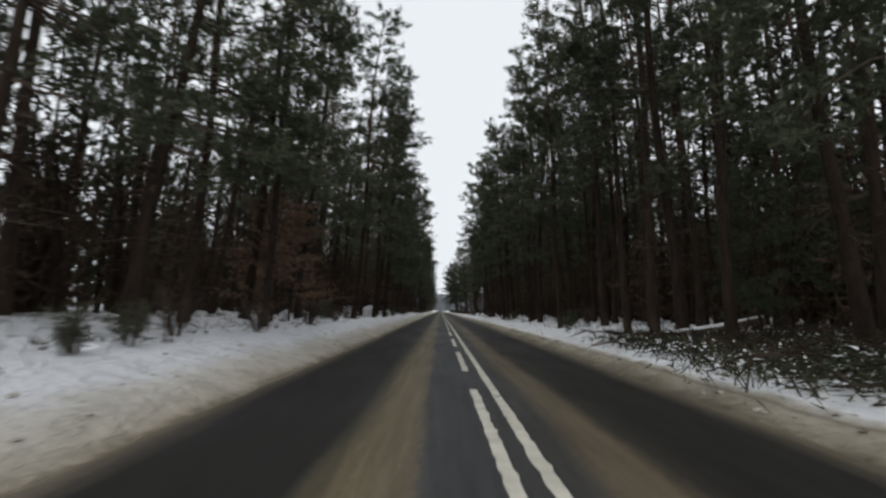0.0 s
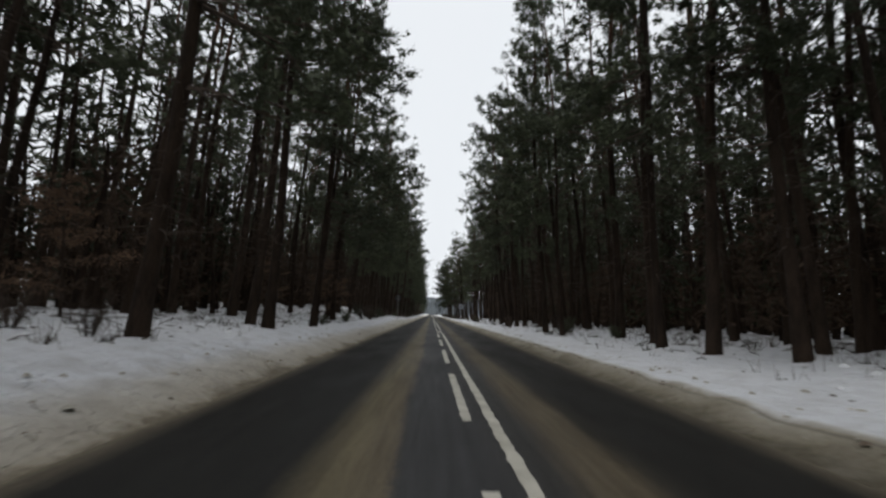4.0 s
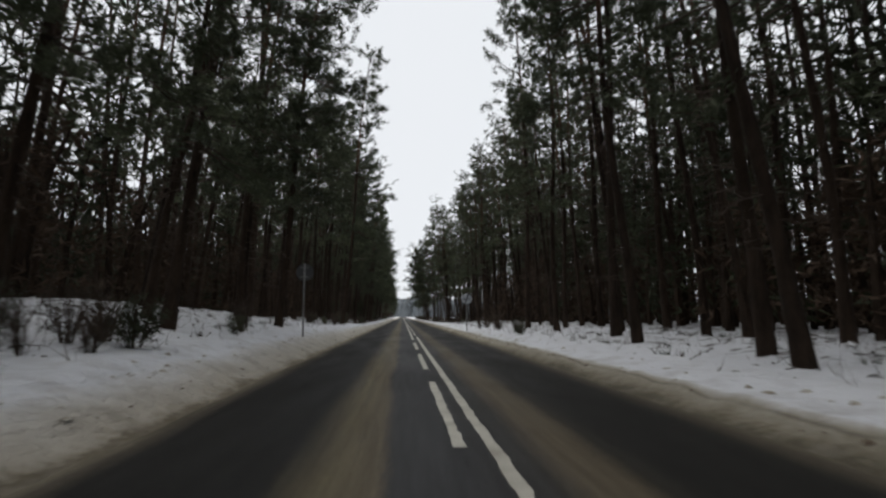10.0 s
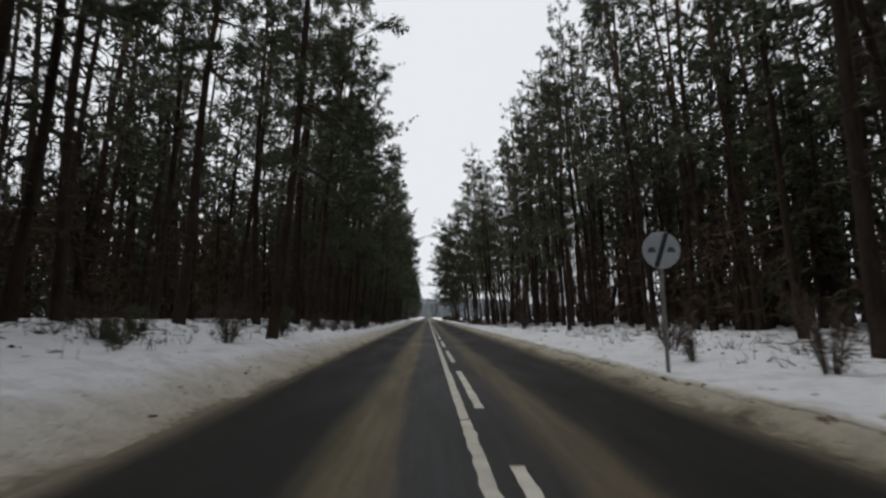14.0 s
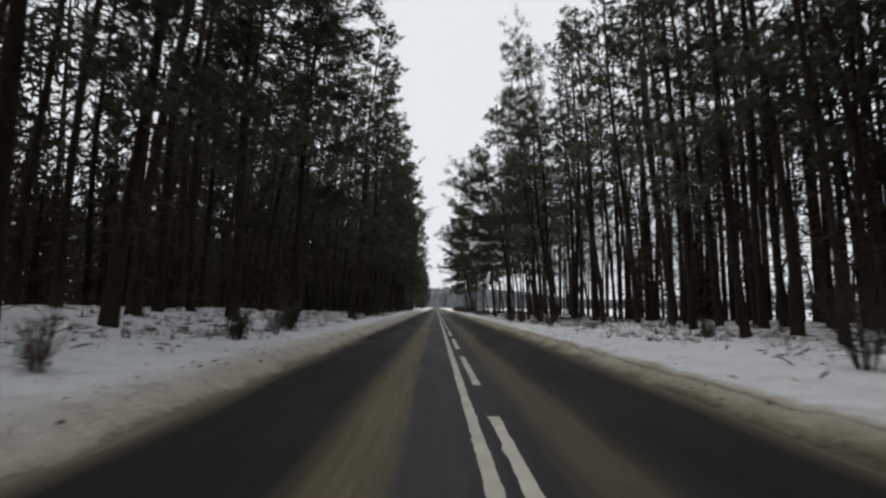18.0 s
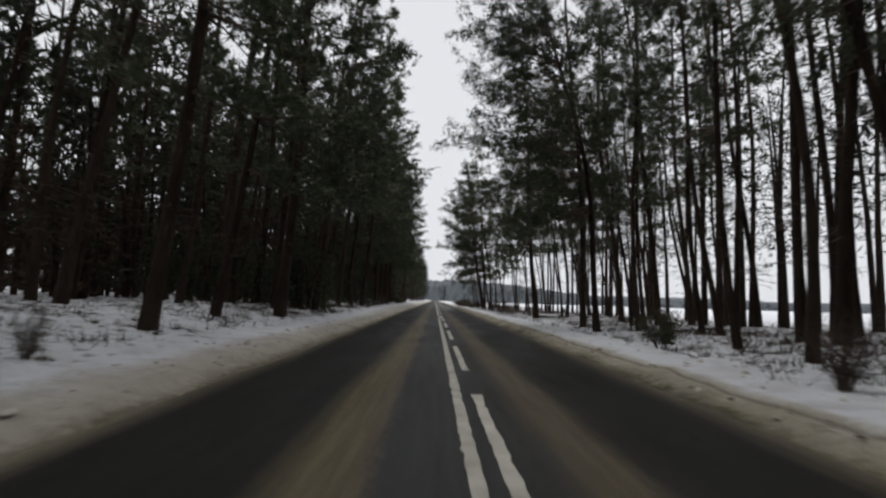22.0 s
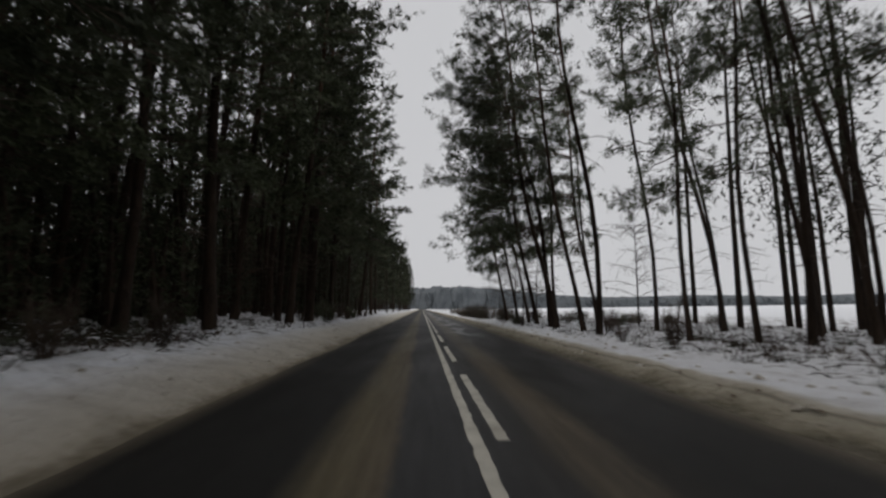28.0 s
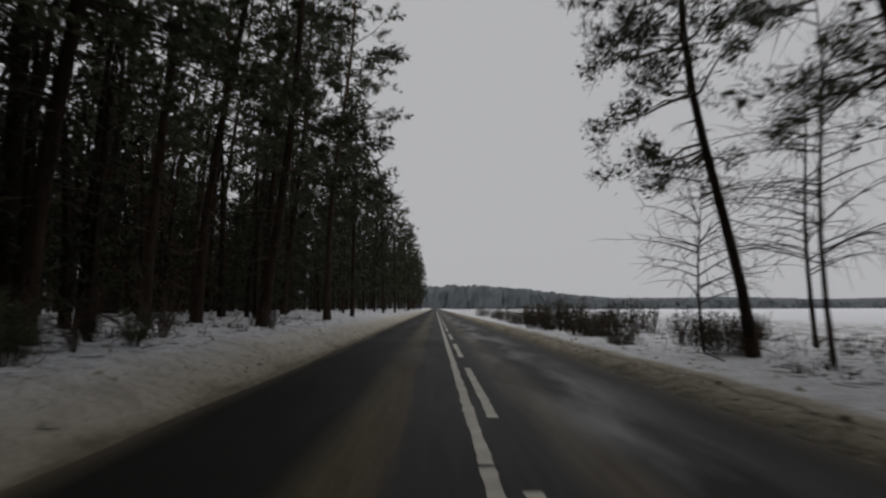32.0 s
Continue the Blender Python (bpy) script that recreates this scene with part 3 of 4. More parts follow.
PARTS = ("trunk", "branchwork", "crown")
LEFT_PINES = [stand("pine_tree", pine(k, 19.5 + 1.6 * (k % 3), 0.16, 4.6 + 1.5 * (k % 4), 3.3, 0.7, 48, 0.7, 1.05, (3, 0.11), 8, 0.16, 6, 0.85), PARTS,
                    "tall roadside pine with a full dark green crown", "pine tree", "pines beside the road") for k in range(5)]
RIGHT_PINES = [stand("pine_tree", pine(10 + k, 19.0 + 1.6 * (k % 3), 0.15, 4.6 + 1.5 * (k % 4), 2.6, 0.5, 48, 0.4, 1.05, (3, 0.11), 8, 0.16, 6, 0.85), PARTS,
                     "tall roadside pine with a full dark green crown", "pine tree", "pines beside the road") for k in range(5)]
INNER_PINES = [stand("pine_tree", pine(20 + k, 20.0 + k % 3, 0.14, 6.4 + 1.4 * (k % 3), 2.1, 0.2, 42, 0.4, 0.85, (2, 0.17), 7, 0.16, 3), PARTS,
                     "slim forest pine with a bare trunk and high crown", "pine tree", "pines beside the road") for k in range(5)]
OPEN_PINES = [stand("pine_tree", pine(40 + k, 17.5 + 1.3 * (k % 3), 0.112, 5.4 + 1.2 * (k % 4), 2.6, 0.35, 44, 1.1, 1.0, (1, 0.11), 10, 0.28, 6, 0.78), PARTS,
                    "slender curved pine with a thin high crown by the field", "pine tree", "pines beside the road") for k in range(5)]
LOW_PINES = [stand("pine_tree", pine(60 + k, 13.5 + k, 0.13, 2.8 + 0.5 * k, 2.9, 0.7, 84, 0.9, 1.0, (2, 0.1), 13), PARTS,
                   "young pine with branches reaching low at the forest edge", "pine tree", "pines beside the road") for k in range(2)]
EDGE_PINES = [stand("pine_tree", pine(74 + k, 15.5 + k, 0.125, 3.6 + 0.7 * k, 2.9, 0.5, 70, 0.9, 1.0, (1, 0.1), 10, 0.3, 7, 0.75), PARTS,
                    "crooked pine with a deep ragged crown beside the open field", "pine tree", "pines beside the road") for k in range(3)]
# Near the end of the belt one pine leans far out over the road.
VERGE_PINE = stand("pine_tree", pine(71, 16.0, 0.15, 4.7, 5.1, 0.95, 112, 2.0, 1.1, (1, 0.1), 12, 0.25, 7, 0.75), PARTS,
                   "leaning pine with long boughs reaching over the road", "pine tree", "pines beside the road")
KINDS = [VERGE_PINE] + EDGE_PINES + LEFT_PINES + RIGHT_PINES + INNER_PINES + OPEN_PINES + LOW_PINES
LEFT_A = [(-10.3, 11.6, 0.2), (-7.8, 12.4, 0.24), (-8.3, 16.0, 0.14), (-6.0, 16.7, 0.07), (-7.35, 18.5, 0.15), (-13.2, 22.0, 0.2), (-9.5, 28.8, 0.22), (-5.5, 31.1, 0.19),
          (-10.6, 33.0, 0.16), (-12.3, 35.6, 0.16), (-5.0, 37.0, 0.21), (-6.45, 39.6, 0.12), (-16.3, 38.7, 0.22), (-4.85, 42.3, 0.1), (-12.5, 47.5, 0.16), (-6.2, 48.3, 0.17),
          (-10.8, 49.4, 0.19), (-5.75, 50.9, 0.12), (-16.5, 59.7, 0.18), (-11.8, 62.8, 0.17), (-7.0, 64.7, 0.13), (-12.3, 67.9, 0.15), (-16.5, 66.6, 0.15), (-6.1, 69.2, 0.16),
          (-7.2, 70.4, 0.12), (-8.4, 72.7, 0.13), (-6.6, 76.5, 0.15), (-5.3, 77.4, 0.13), (-6.95, 78.0, 0.15), (-11.0, 80.0, 0.2), (-8.0, 82.3, 0.17)]
LEFT_B = [(-9.5, 90.0, 0.19), (-9.6, 91.7, 0.17), (-4.5, 93.0, 0.1), (-6.3, 106.6, 0.15), (-8.8, 110.9, 0.17), (-7.2, 118.8, 0.2), (-8.7, 122.9, 0.15), (-6.4, 123.6, 0.16),
          (-12.6, 124.9, 0.22), (-12.2, 127.1, 0.2), (-5.55, 133.8, 0.15), (-11.2, 134.4, 0.15), (-6.6, 139.2, 0.13), (-14.7, 139.4, 0.14), (-12.6, 141.0, 0.14), (-5.6, 142.3, 0.2),
          (-11.9, 146.0, 0.15), (-9.3, 150.2, 0.2), (-5.85, 184.9, 0.16), (-6.9, 186.8, 0.14), (-5.95, 189.1, 0.22), (-7.5, 196.6, 0.15), (-6.4, 198.1, 0.13), (-8.5, 205.0, 0.15), (-5.4, 205.9, 0.16),
          (-8.0, 207.2, 0.18), (-11.0, 209.5, 0.2)]
RIGHT_A = [(7.1, 16.8, 0.12), (9.0, 17.5, 0.2), (7.1, 19.3, 0.14), (8.9, 21.4, 0.12), (7.7, 23.8, 0.16), (5.7, 24.3, 0.09), (11.5, 28.5, 0.2), (9.5, 31.3, 0.12), (7.5, 31.7, 0.17),
           (6.5, 33.2, 0.15), (8.7, 32.7, 0.13), (10.2, 33.4, 0.12), (6.3, 35.4, 0.13), (7.3, 38.0, 0.12), (6.0, 44.8, 0.09), (9.4, 47.6, 0.14), (7.0, 47.9, 0.13), (6.1, 48.6, 0.14),
           (8.8, 49.7, 0.15), (13.2, 51.0, 0.2), (7.7, 53.1, 0.14), (7.4, 55.9, 0.14), (6.1, 57.6, 0.11), (7.15, 60.3, 0.16), (10.1, 63.3, 0.11), (6.3, 63.5, 0.13), (6.8, 65.0, 0.12),
           (9.5, 66.1, 0.12), (12.7, 66.4, 0.14), (6.7, 70.1, 0.16), (10.3, 72.5, 0.15), (8.6, 75.5, 0.14)]
RIGHT_B = [(9.5, 77.9, 0.19), (10.0, 80.9, 0.19), (8.7, 82.7, 0.12), (10.1, 84.0, 0.11), (12.9, 83.8, 0.14), (7.6, 86.6, 0.1), (9.35, 87.2, 0.11), (11.4, 90.8, 0.13), (9.6, 91.0, 0.13),
           (10.8, 94.5, 0.12), (8.9, 98.5, 0.11), (7.2, 103.8, 0.11), (8.3, 104.5, 0.12), (9.2, 105.6, 0.14), (9.5, 107.2, 0.13), (8.45, 107.5, 0.17), (10.9, 110.2, 0.12), (8.2, 111.0, 0.13),
           (7.7, 113.4, 0.13), (8.3, 117.1, 0.11), (8.7, 117.9, 0.17), (9.8, 121.7, 0.17), (11.0, 123.0, 0.12), (9.3, 124.1, 0.12), (9.1, 128.3, 0.14), (6.6, 129.1, 0.18), (7.0, 130.8, 0.15),
           (6.55, 132.4, 0.17), (7.0, 135.2, 0.12), (11.9, 134.3, 0.12)]
RIGHT_C = [(9.4, 140.0, 0.15), (14.8, 141.1, 0.15), (9.8, 141.9, 0.14), (6.0, 142.1, 0.18), (7.6, 142.2, 0.1), (12.0, 143.5, 0.12), (8.5, 143.8, 0.13), (6.7, 146.2, 0.14), (9.0, 146.5, 0.1),
           (6.3, 154.5, 0.21), (8.4, 156.5, 0.12), (12.5, 157.0, 0.12), (13.5, 160.0, 0.11), (8.7, 165.7, 0.12), (16.0, 166.5, 0.13), (10.8, 172.0, 0.1), (10.4, 173.9, 0.1), (9.3, 174.5, 0.1),
           (8.7, 175.5, 0.12), (7.2, 176.1, 0.14), (13.0, 176.5, 0.1), (12.0, 177.5, 0.11), (10.7, 180.3, 0.11), (14.6, 180.6, 0.11), (6.4, 181.0, 0.17), (9.7, 183.4, 0.1), (6.6, 183.2, 0.15),
           (13.0, 184.3, 0.12), (6.3, 186.2, 0.16), (6.57, 188.4, 0.16), (9.2, 188.7, 0.1)]
RIGHT_D = [(11.8, 196.4, 0.1), (6.8, 192.5, 0.17), (6.3, 195.9, 0.13), (6.8, 194.9, 0.1), (9.0, 196.3, 0.14), (6.3, 200.1, 0.14)]
rng_forest = np.random.default_rng(11)
TAKEN = []


def plant(kind, x, y, girth, yaw=None, scale=None, joined=None):
    """A copy of a pine with its base in the snow. The fuller side of the crown looks to the road."""
    s = scale or float(np.clip(rng_forest.normal(1.0, 0.07), 0.84, 1.16))
    g = girth / 0.17
    yaw = (0.0 if x < 0 else 180.0) + rng_forest.normal(0, 22) if yaw is None else yaw
    lean = rng_forest.normal(0, 1.6), rng_forest.normal(2.4 if x < 0 else 1.8, 1.4)
    if x > 0 and y > 178:
        lean = lean[0] * 0.5, (4.6 if y < 195 else 2.6) + 0.5 * (lean[1] - 1.8)
    m = pose(x, y, ground_z(x, y) - 0.05, lean[0], lean[1], yaw) @ Matrix.Diagonal((s * (0.55 + 0.45 * g), s * (0.55 + 0.45 * g), s, 1))
    TAKEN.append((x, y))
    if joined is None:
        return copy_thing(kind, m)
    joined.append((kind, m))


def pick(kinds):
    return kinds[int(rng_forest.integers(len(kinds)))]


for x, y, girth in LEFT_A + LEFT_B:
    plant(pick(LEFT_PINES if x > -9.5 else INNER_PINES), x, y, girth)
for x, y, girth in RIGHT_A + RIGHT_B + RIGHT_C + RIGHT_D:
    size = None
    if 188 < y < 188.5:
        kind, size = VERGE_PINE, 1.0
    elif y > 186:
        kind = EDGE_PINES[int(10 * y) % 3]
    elif 142.0 < y < 142.15:
        kind, size = VERGE_PINE, 0.86
    elif 145 < y < 155 and x < 6.8:
        kind, size = LEFT_PINES[int(y) % 5], 0.92
    elif y < 125:
        kind = pick(RIGHT_PINES if x < 8 else INNER_PINES)
        size = float(rng_forest.uniform(0.76, 0.86)) if 92 < y < 118 else None
    else:
        kind = pick(OPEN_PINES if x < 10.5 or y > 150 else INNER_PINES)
        size = float(rng_forest.uniform(0.74, 0.84)) if 150 < y < 180 and x < 8.8 else None
    plant(kind, x, y, girth * (0.8 if y > 100 else 0.93), None, size)
plant(LEFT_PINES[1], -5.4, 215.5, 0.17)
for x, y, size in ((9.3, 14.6, 0.42), (8.6, 15.6, 0.36), (10.6, 15.2, 0.46), (11.8, 13.4, 0.4)):
    plant(LOW_PINES[int(y) % 2], x, y, 0.13, 90 * y, size)


def fill(count, x0, x1, y0, y1, gap, kinds, tries=6000, joined=None):
    """More pines between the ones already standing, never closer to them than the gap; joined gathers them for one mesh."""
    made = 0
    for _ in range(tries):
        if made >= count:
            return
        x, y = rng_forest.uniform(x0, x1), rng_forest.uniform(y0, y1)
        if all((x - a) ** 2 + (y - b) ** 2 > gap * gap for a, b in TAKEN):
            plant(pick(kinds), x, y, rng_forest.uniform(0.13, 0.2), joined=joined)
            made += 1


def inner_stand(name, trees, label):
    """The pines deeper in the wood, whose crowns run into one another, as one mesh."""
    s = Shape()
    for kind, m in trees:
        turn, shift = np.array(m.to_3x3()), np.array(m.translation)
        for ob in kind.children:
            me, slot = ob.data, {"trunk": 0, "branches": 2, "crown": 3}[ob.data.name.split(".")[0]]
            v, f, k = np.empty(3 * len(me.vertices), np.float32), np.empty(len(me.loops), np.int32), np.empty(len(me.polygons), np.int32)
            me.vertices.foreach_get("co", v)
            me.loops.foreach_get("vertex_index", f)
            me.polygons.foreach_get("material_index", k)
            s.add(v.reshape(-1, 3) @ turn.T + shift, f.reshape(-1, 3))
            s.k[-1] = k + slot
    tagged(new(name, s.mesh(name, BARK, BARK_TOP, TWIG, NEEDLE)), label, "forest", kind="stuff")


fill(4, -8.6, -5.8, 150, 163, 2.8, LEFT_PINES)
fill(7, -8.8, -5.8, 164, 184, 2.4, LEFT_PINES)
fill(12, -14.5, -9.0, 163, 190, 2.0, INNER_PINES)
fill(16, -9.2, -6.6, 8, 218, 3.6, LEFT_PINES)
fill(10, -14.0, -9.0, 98, 130, 2.0, INNER_PINES)
fill(5, -9.2, -7.2, 108, 132, 2.2, LEFT_PINES)
fill(9, -14.0, -8.5, 184, 226, 1.9, INNER_PINES)
DEEP_LEFT, DEEP_RIGHT = [], []
fill(8, -13.0, -8.0, 183, 202, 1.6, LEFT_PINES, joined=DEEP_LEFT)
fill(8, -15.0, -7.5, 167, 183, 1.6, LEFT_PINES, joined=DEEP_LEFT)
fill(80, -15.5, -9.0, 4, 222, 2.1, INNER_PINES, joined=DEEP_LEFT)
fill(4, 6.6, 8.5, 4, 14, 2.4, RIGHT_PINES)
fill(8, 7.2, 8.6, 36, 80, 2.8, RIGHT_PINES)
fill(46, 9.0, 15.5, 10, 104, 2.3, INNER_PINES, joined=DEEP_RIGHT)
fill(4, 9.5, 14.0, 17, 36, 1.5, RIGHT_PINES, joined=DEEP_RIGHT)
fill(24, 9.6, 16.5, 96, 128, 2.0, INNER_PINES)
fill(10, 9.0, 15.5, 118, 142, 2.0, INNER_PINES)
fill(8, 10.0, 17.0, 130, 152, 2.4, INNER_PINES)
fill(15, 9.5, 17.0, 146, 172, 2.2, OPEN_PINES)
inner_stand("inner_pines", DEEP_LEFT, "slim dark forest pines with high crowns in the snow")
inner_stand("inner_pines", DEEP_RIGHT, "slim dark forest pines with high crowns in the snow")
for kind in KINDS:
    for ob in (*kind.children_recursive, kind):
        bpy.data.objects.remove(ob)


def forest(name, spots, seed, tall, crown, reach, tufts, label, blade=0.75, material_=None):
    """Many far trees as one mesh: a trunk and a crown of coarse slips each."""
    rng = np.random.default_rng(seed)
    s = Shape()
    for x, y in spots:
        h = tall * rng.uniform(0.82, 1.12)
        c = crown * rng.uniform(0.7, 1.3)
        z0 = ground_z(x, y) - 0.1
        bend = rng.normal(0, 0.5, 2)
        t = np.array([0, 0.35, 0.7, 1.0])
        path = np.stack([x + bend[0] * t**2, y + bend[1] * t**2, z0 + h * t], 1)
        s.tube(path, np.array([0.16, 0.12, 0.08, 0.02]) * rng.uniform(0.75, 1.25), 5, 0)
        v = rng.uniform(0, 1, tufts)
        az = rng.uniform(0, 6.28, tufts)
        out = reach * np.sqrt(rng.uniform(0.02, 1, tufts)) * (1 - 0.7 * v**1.5) * rng.uniform(0.8, 1.2)
        p = np.stack([x + bend[0] * v + out * np.cos(az), y + bend[1] * v + out * np.sin(az), z0 + c + (h - c) * v + 0.15 * out], 1)
        p = np.repeat(p, 4, 0)
        d = unit(rng.normal(0, 1, p.shape) + np.repeat(np.stack([np.cos(az), np.sin(az), 0.4 + 0 * az], 1), 4, 0) * 0.6)
        s.blades(p, d, rng.uniform(0.5, 1.0, len(p)) * blade, rng.uniform(0.14, 0.24, len(p)) * blade, rng, 1)
    ob = new(name, s.mesh(name, BARK, material_ or NEEDLE_DIM))
    return tagged(ob, label, "forest", kind="stuff")


def spots(count, x0, x1, y0, y1, seed, power=1.0):
    rng = np.random.default_rng(seed)
    return [(x0 + (x1 - x0) * rng.uniform() ** power, rng.uniform(y0, y1)) for _ in range(count)]


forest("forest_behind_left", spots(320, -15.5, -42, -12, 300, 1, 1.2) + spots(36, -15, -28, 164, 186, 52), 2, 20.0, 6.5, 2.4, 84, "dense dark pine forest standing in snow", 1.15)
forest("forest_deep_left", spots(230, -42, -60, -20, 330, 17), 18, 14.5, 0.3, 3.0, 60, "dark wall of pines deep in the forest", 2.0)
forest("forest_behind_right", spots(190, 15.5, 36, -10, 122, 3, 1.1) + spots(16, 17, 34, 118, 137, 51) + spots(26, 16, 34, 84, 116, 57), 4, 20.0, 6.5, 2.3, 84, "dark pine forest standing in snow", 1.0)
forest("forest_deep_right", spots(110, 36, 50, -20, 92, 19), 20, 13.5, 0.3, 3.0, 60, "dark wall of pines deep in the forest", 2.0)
forest("forest_strip", spots(64, 14.5, 25, 122, 190, 5), 6, 16.5, 5.0, 1.7, 190, "thin pine belt along the snowy field", 0.4)
forest("forest_grove", spots(42, 13.0, 30, 108, 144, 71), 72, 15.0, 5.0, 2.0, 170, "thicket of pines with low crowns before the field", 0.5)
forest("thicket_left", spots(90, -6.2, -13.5, 147, 178, 75), 76, 3.4, 0.1, 1.2, 150, "dark low thicket under the pines", 0.28)
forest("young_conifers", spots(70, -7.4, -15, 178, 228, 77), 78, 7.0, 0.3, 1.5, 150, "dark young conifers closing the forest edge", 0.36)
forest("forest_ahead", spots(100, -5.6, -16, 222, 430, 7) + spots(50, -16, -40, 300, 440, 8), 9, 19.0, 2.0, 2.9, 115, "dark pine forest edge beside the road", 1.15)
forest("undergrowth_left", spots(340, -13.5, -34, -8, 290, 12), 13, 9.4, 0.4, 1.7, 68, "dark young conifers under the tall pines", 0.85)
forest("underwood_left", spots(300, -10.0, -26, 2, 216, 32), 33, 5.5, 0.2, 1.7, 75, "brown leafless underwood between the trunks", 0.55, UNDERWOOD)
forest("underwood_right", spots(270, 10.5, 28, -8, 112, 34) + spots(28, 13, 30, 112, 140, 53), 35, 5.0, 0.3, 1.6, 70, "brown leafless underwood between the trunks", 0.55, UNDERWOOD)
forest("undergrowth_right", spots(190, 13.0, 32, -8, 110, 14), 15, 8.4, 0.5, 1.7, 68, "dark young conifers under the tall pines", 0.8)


# ---- shrubs, saplings and bushes ----
def shrub(seed, tall, stems, twigs, green=0):
    """A bare bush: stems fanning out of the snow with side twigs; green adds needles."""
    rng = np.random.default_rng(seed)
    wood = Shape()
    for k in range(stems):
        az, tilt = rng.uniform(0, 6.28), rng.uniform(0.05, 0.75)
        h = tall * rng.uniform(0.5, 1.05)
        out = np.array([np.cos(az), np.sin(az), 0])
        t = np.linspace(0, 1, 4)[:, None]
        path = out * (0.05 + tilt * t**1.3 * h * 0.7) + np.array([0, 0, 1]) * (t * h - 0.08)
        wood.tube(path, np.linspace(0.01, 0.003, 4) * (0.6 + 0.4 * tall), 3)
        at = rng.uniform(0.25, 1.0, twigs)
        p = np.stack([np.interp(at, t[:, 0], path[:, i]) for i in range(3)], 1)
        d = unit(out * 0.4 + rng.normal(0, 0.6, (twigs, 3)) + [0, 0, 0.6])
        wood.blades(p, d, rng.uniform(0.12, 0.4, twigs) * (0.5 + 0.5 * tall), 0.009, rng)
        if green:
            g = np.repeat(p + d * 0.12, green, 0)
            wood.blades(g, unit(rng.normal(0, 0.8, g.shape) + [0, 0, 0.5]), rng.uniform(0.07, 0.16, len(g)), 0.014, rng, 1)
    return wood.mesh("shrub", TWIG, NEEDLE)


SHRUBS = [shrub(k, 0.75 + 0.15 * (k % 3), 14 + 2 * k, 26) for k in range(5)] + [shrub(9 + k, 0.7, 15, 20, 3) for k in range(2)]
SHRUBS_LA = [(-5.3, 63.2), (-5.8, 62.4), (-5.0, 62.0), (-5.6, 64.6), (-6.2, 63.6), (-4.7, 64.9), (-5.9, 66.0), (-6.6, 64.9), (-5.0, 50.8), (-7.9, 63.0), (-4.6, 59.5), (-5.4, 65.3), (-4.8, 43.8), (-6.4, 49.6), (-4.9, 64.0), (-12.2, 75.5), (-5.0, 71.7), (-8.4, 76.5),
             (-4.8, 70.4), (-8.5, 90.6), (-6.0, 88.8), (-5.9, 87.6), (-4.7, 90.4), (-4.8, 94.8), (-4.9, 99.6), (-4.5, 102.6), (-5.7, 98.1), (-7.1, 96.2)]
SHRUBS_LB = [(-4.9, 117.7), (-5.4, 103.9), (-4.7, 86.1), (-4.6, 106.9), (-4.7, 115.9), (-4.8, 113.2), (-5.2, 119.2), (-7.6, 128.5), (-4.6, 129.7), (-4.5, 167.5), (-5.0, 169.5), (-4.7, 171.9), (-11.3, 187.5),
             (-4.6, 186.6), (-4.6, 193.5), (-9.2, 200.4), (-5.1, 190.6), (-6.2, 188.4), (-4.7, 195.8), (-5.6, 200.6), (-4.8, 205.1), (-4.8, 6.4), (-5.0, 7.9),
             (-4.9, 13.2), (-5.6, 10.4), (-5.0, 18.7), (-7.8, 21.6), (-7.3, 30.5), (-5.2, 24.4), (-6.1, 27.2), (-5.6, 196.9), (-6.6, 194.6), (-5.2, 197.6), (-4.9, 198.5), (-6.2, 197.3), (-5.9, 198.9)]
SHRUBS_RA = [(8.0, 27.7), (5.8, 23.1), (15.0, 32.2), (7.4, 41.9), (7.0, 49.2), (6.9, 46.8), (5.4, 56.1), (5.6, 89.9), (5.2, 83.6), (5.3, 79.3), (5.0, 77.7),
             (4.8, 87.4), (5.3, 84.9), (5.6, 107.5), (6.7, 113.4), (5.0, 123.0), (4.9, 129.7), (6.0, 136.6), (5.0, 134.7), (6.0, 174.7), (4.9, 175.1), (5.0, 189.8),
             (4.8, 186.9), (7.5, 183.0), (8.8, 186.0), (7.2, 196.0), (9.6, 199.0), (12.0, 196.0), (10.5, 189.0), (6.4, 167.0), (5.2, 162.0), (-8.2, 28.4), (-7.4, 29.6), (-6.6, 29.2), (-7.0, 27.8), (-5.9, 30.4), (-8.8, 26.6), (-6.2, 26.0)]
for n, (x, y) in enumerate(SHRUBS_LA + SHRUBS_LB + SHRUBS_RA):
    ob = new("shrub", SHRUBS[(n * 5 + int(y)) % len(SHRUBS)])
    s = 0.75 + 0.13 * (n * 7 % 6)
    ob.matrix_world = pose(x, y, ground_z(x, y), 0, 0, n * 67) @ Matrix.Diagonal((s, s, s, 1))
    tagged(ob, "bare brown twiggy shrub standing in the snow", "shrub", "shrubs on the verges")


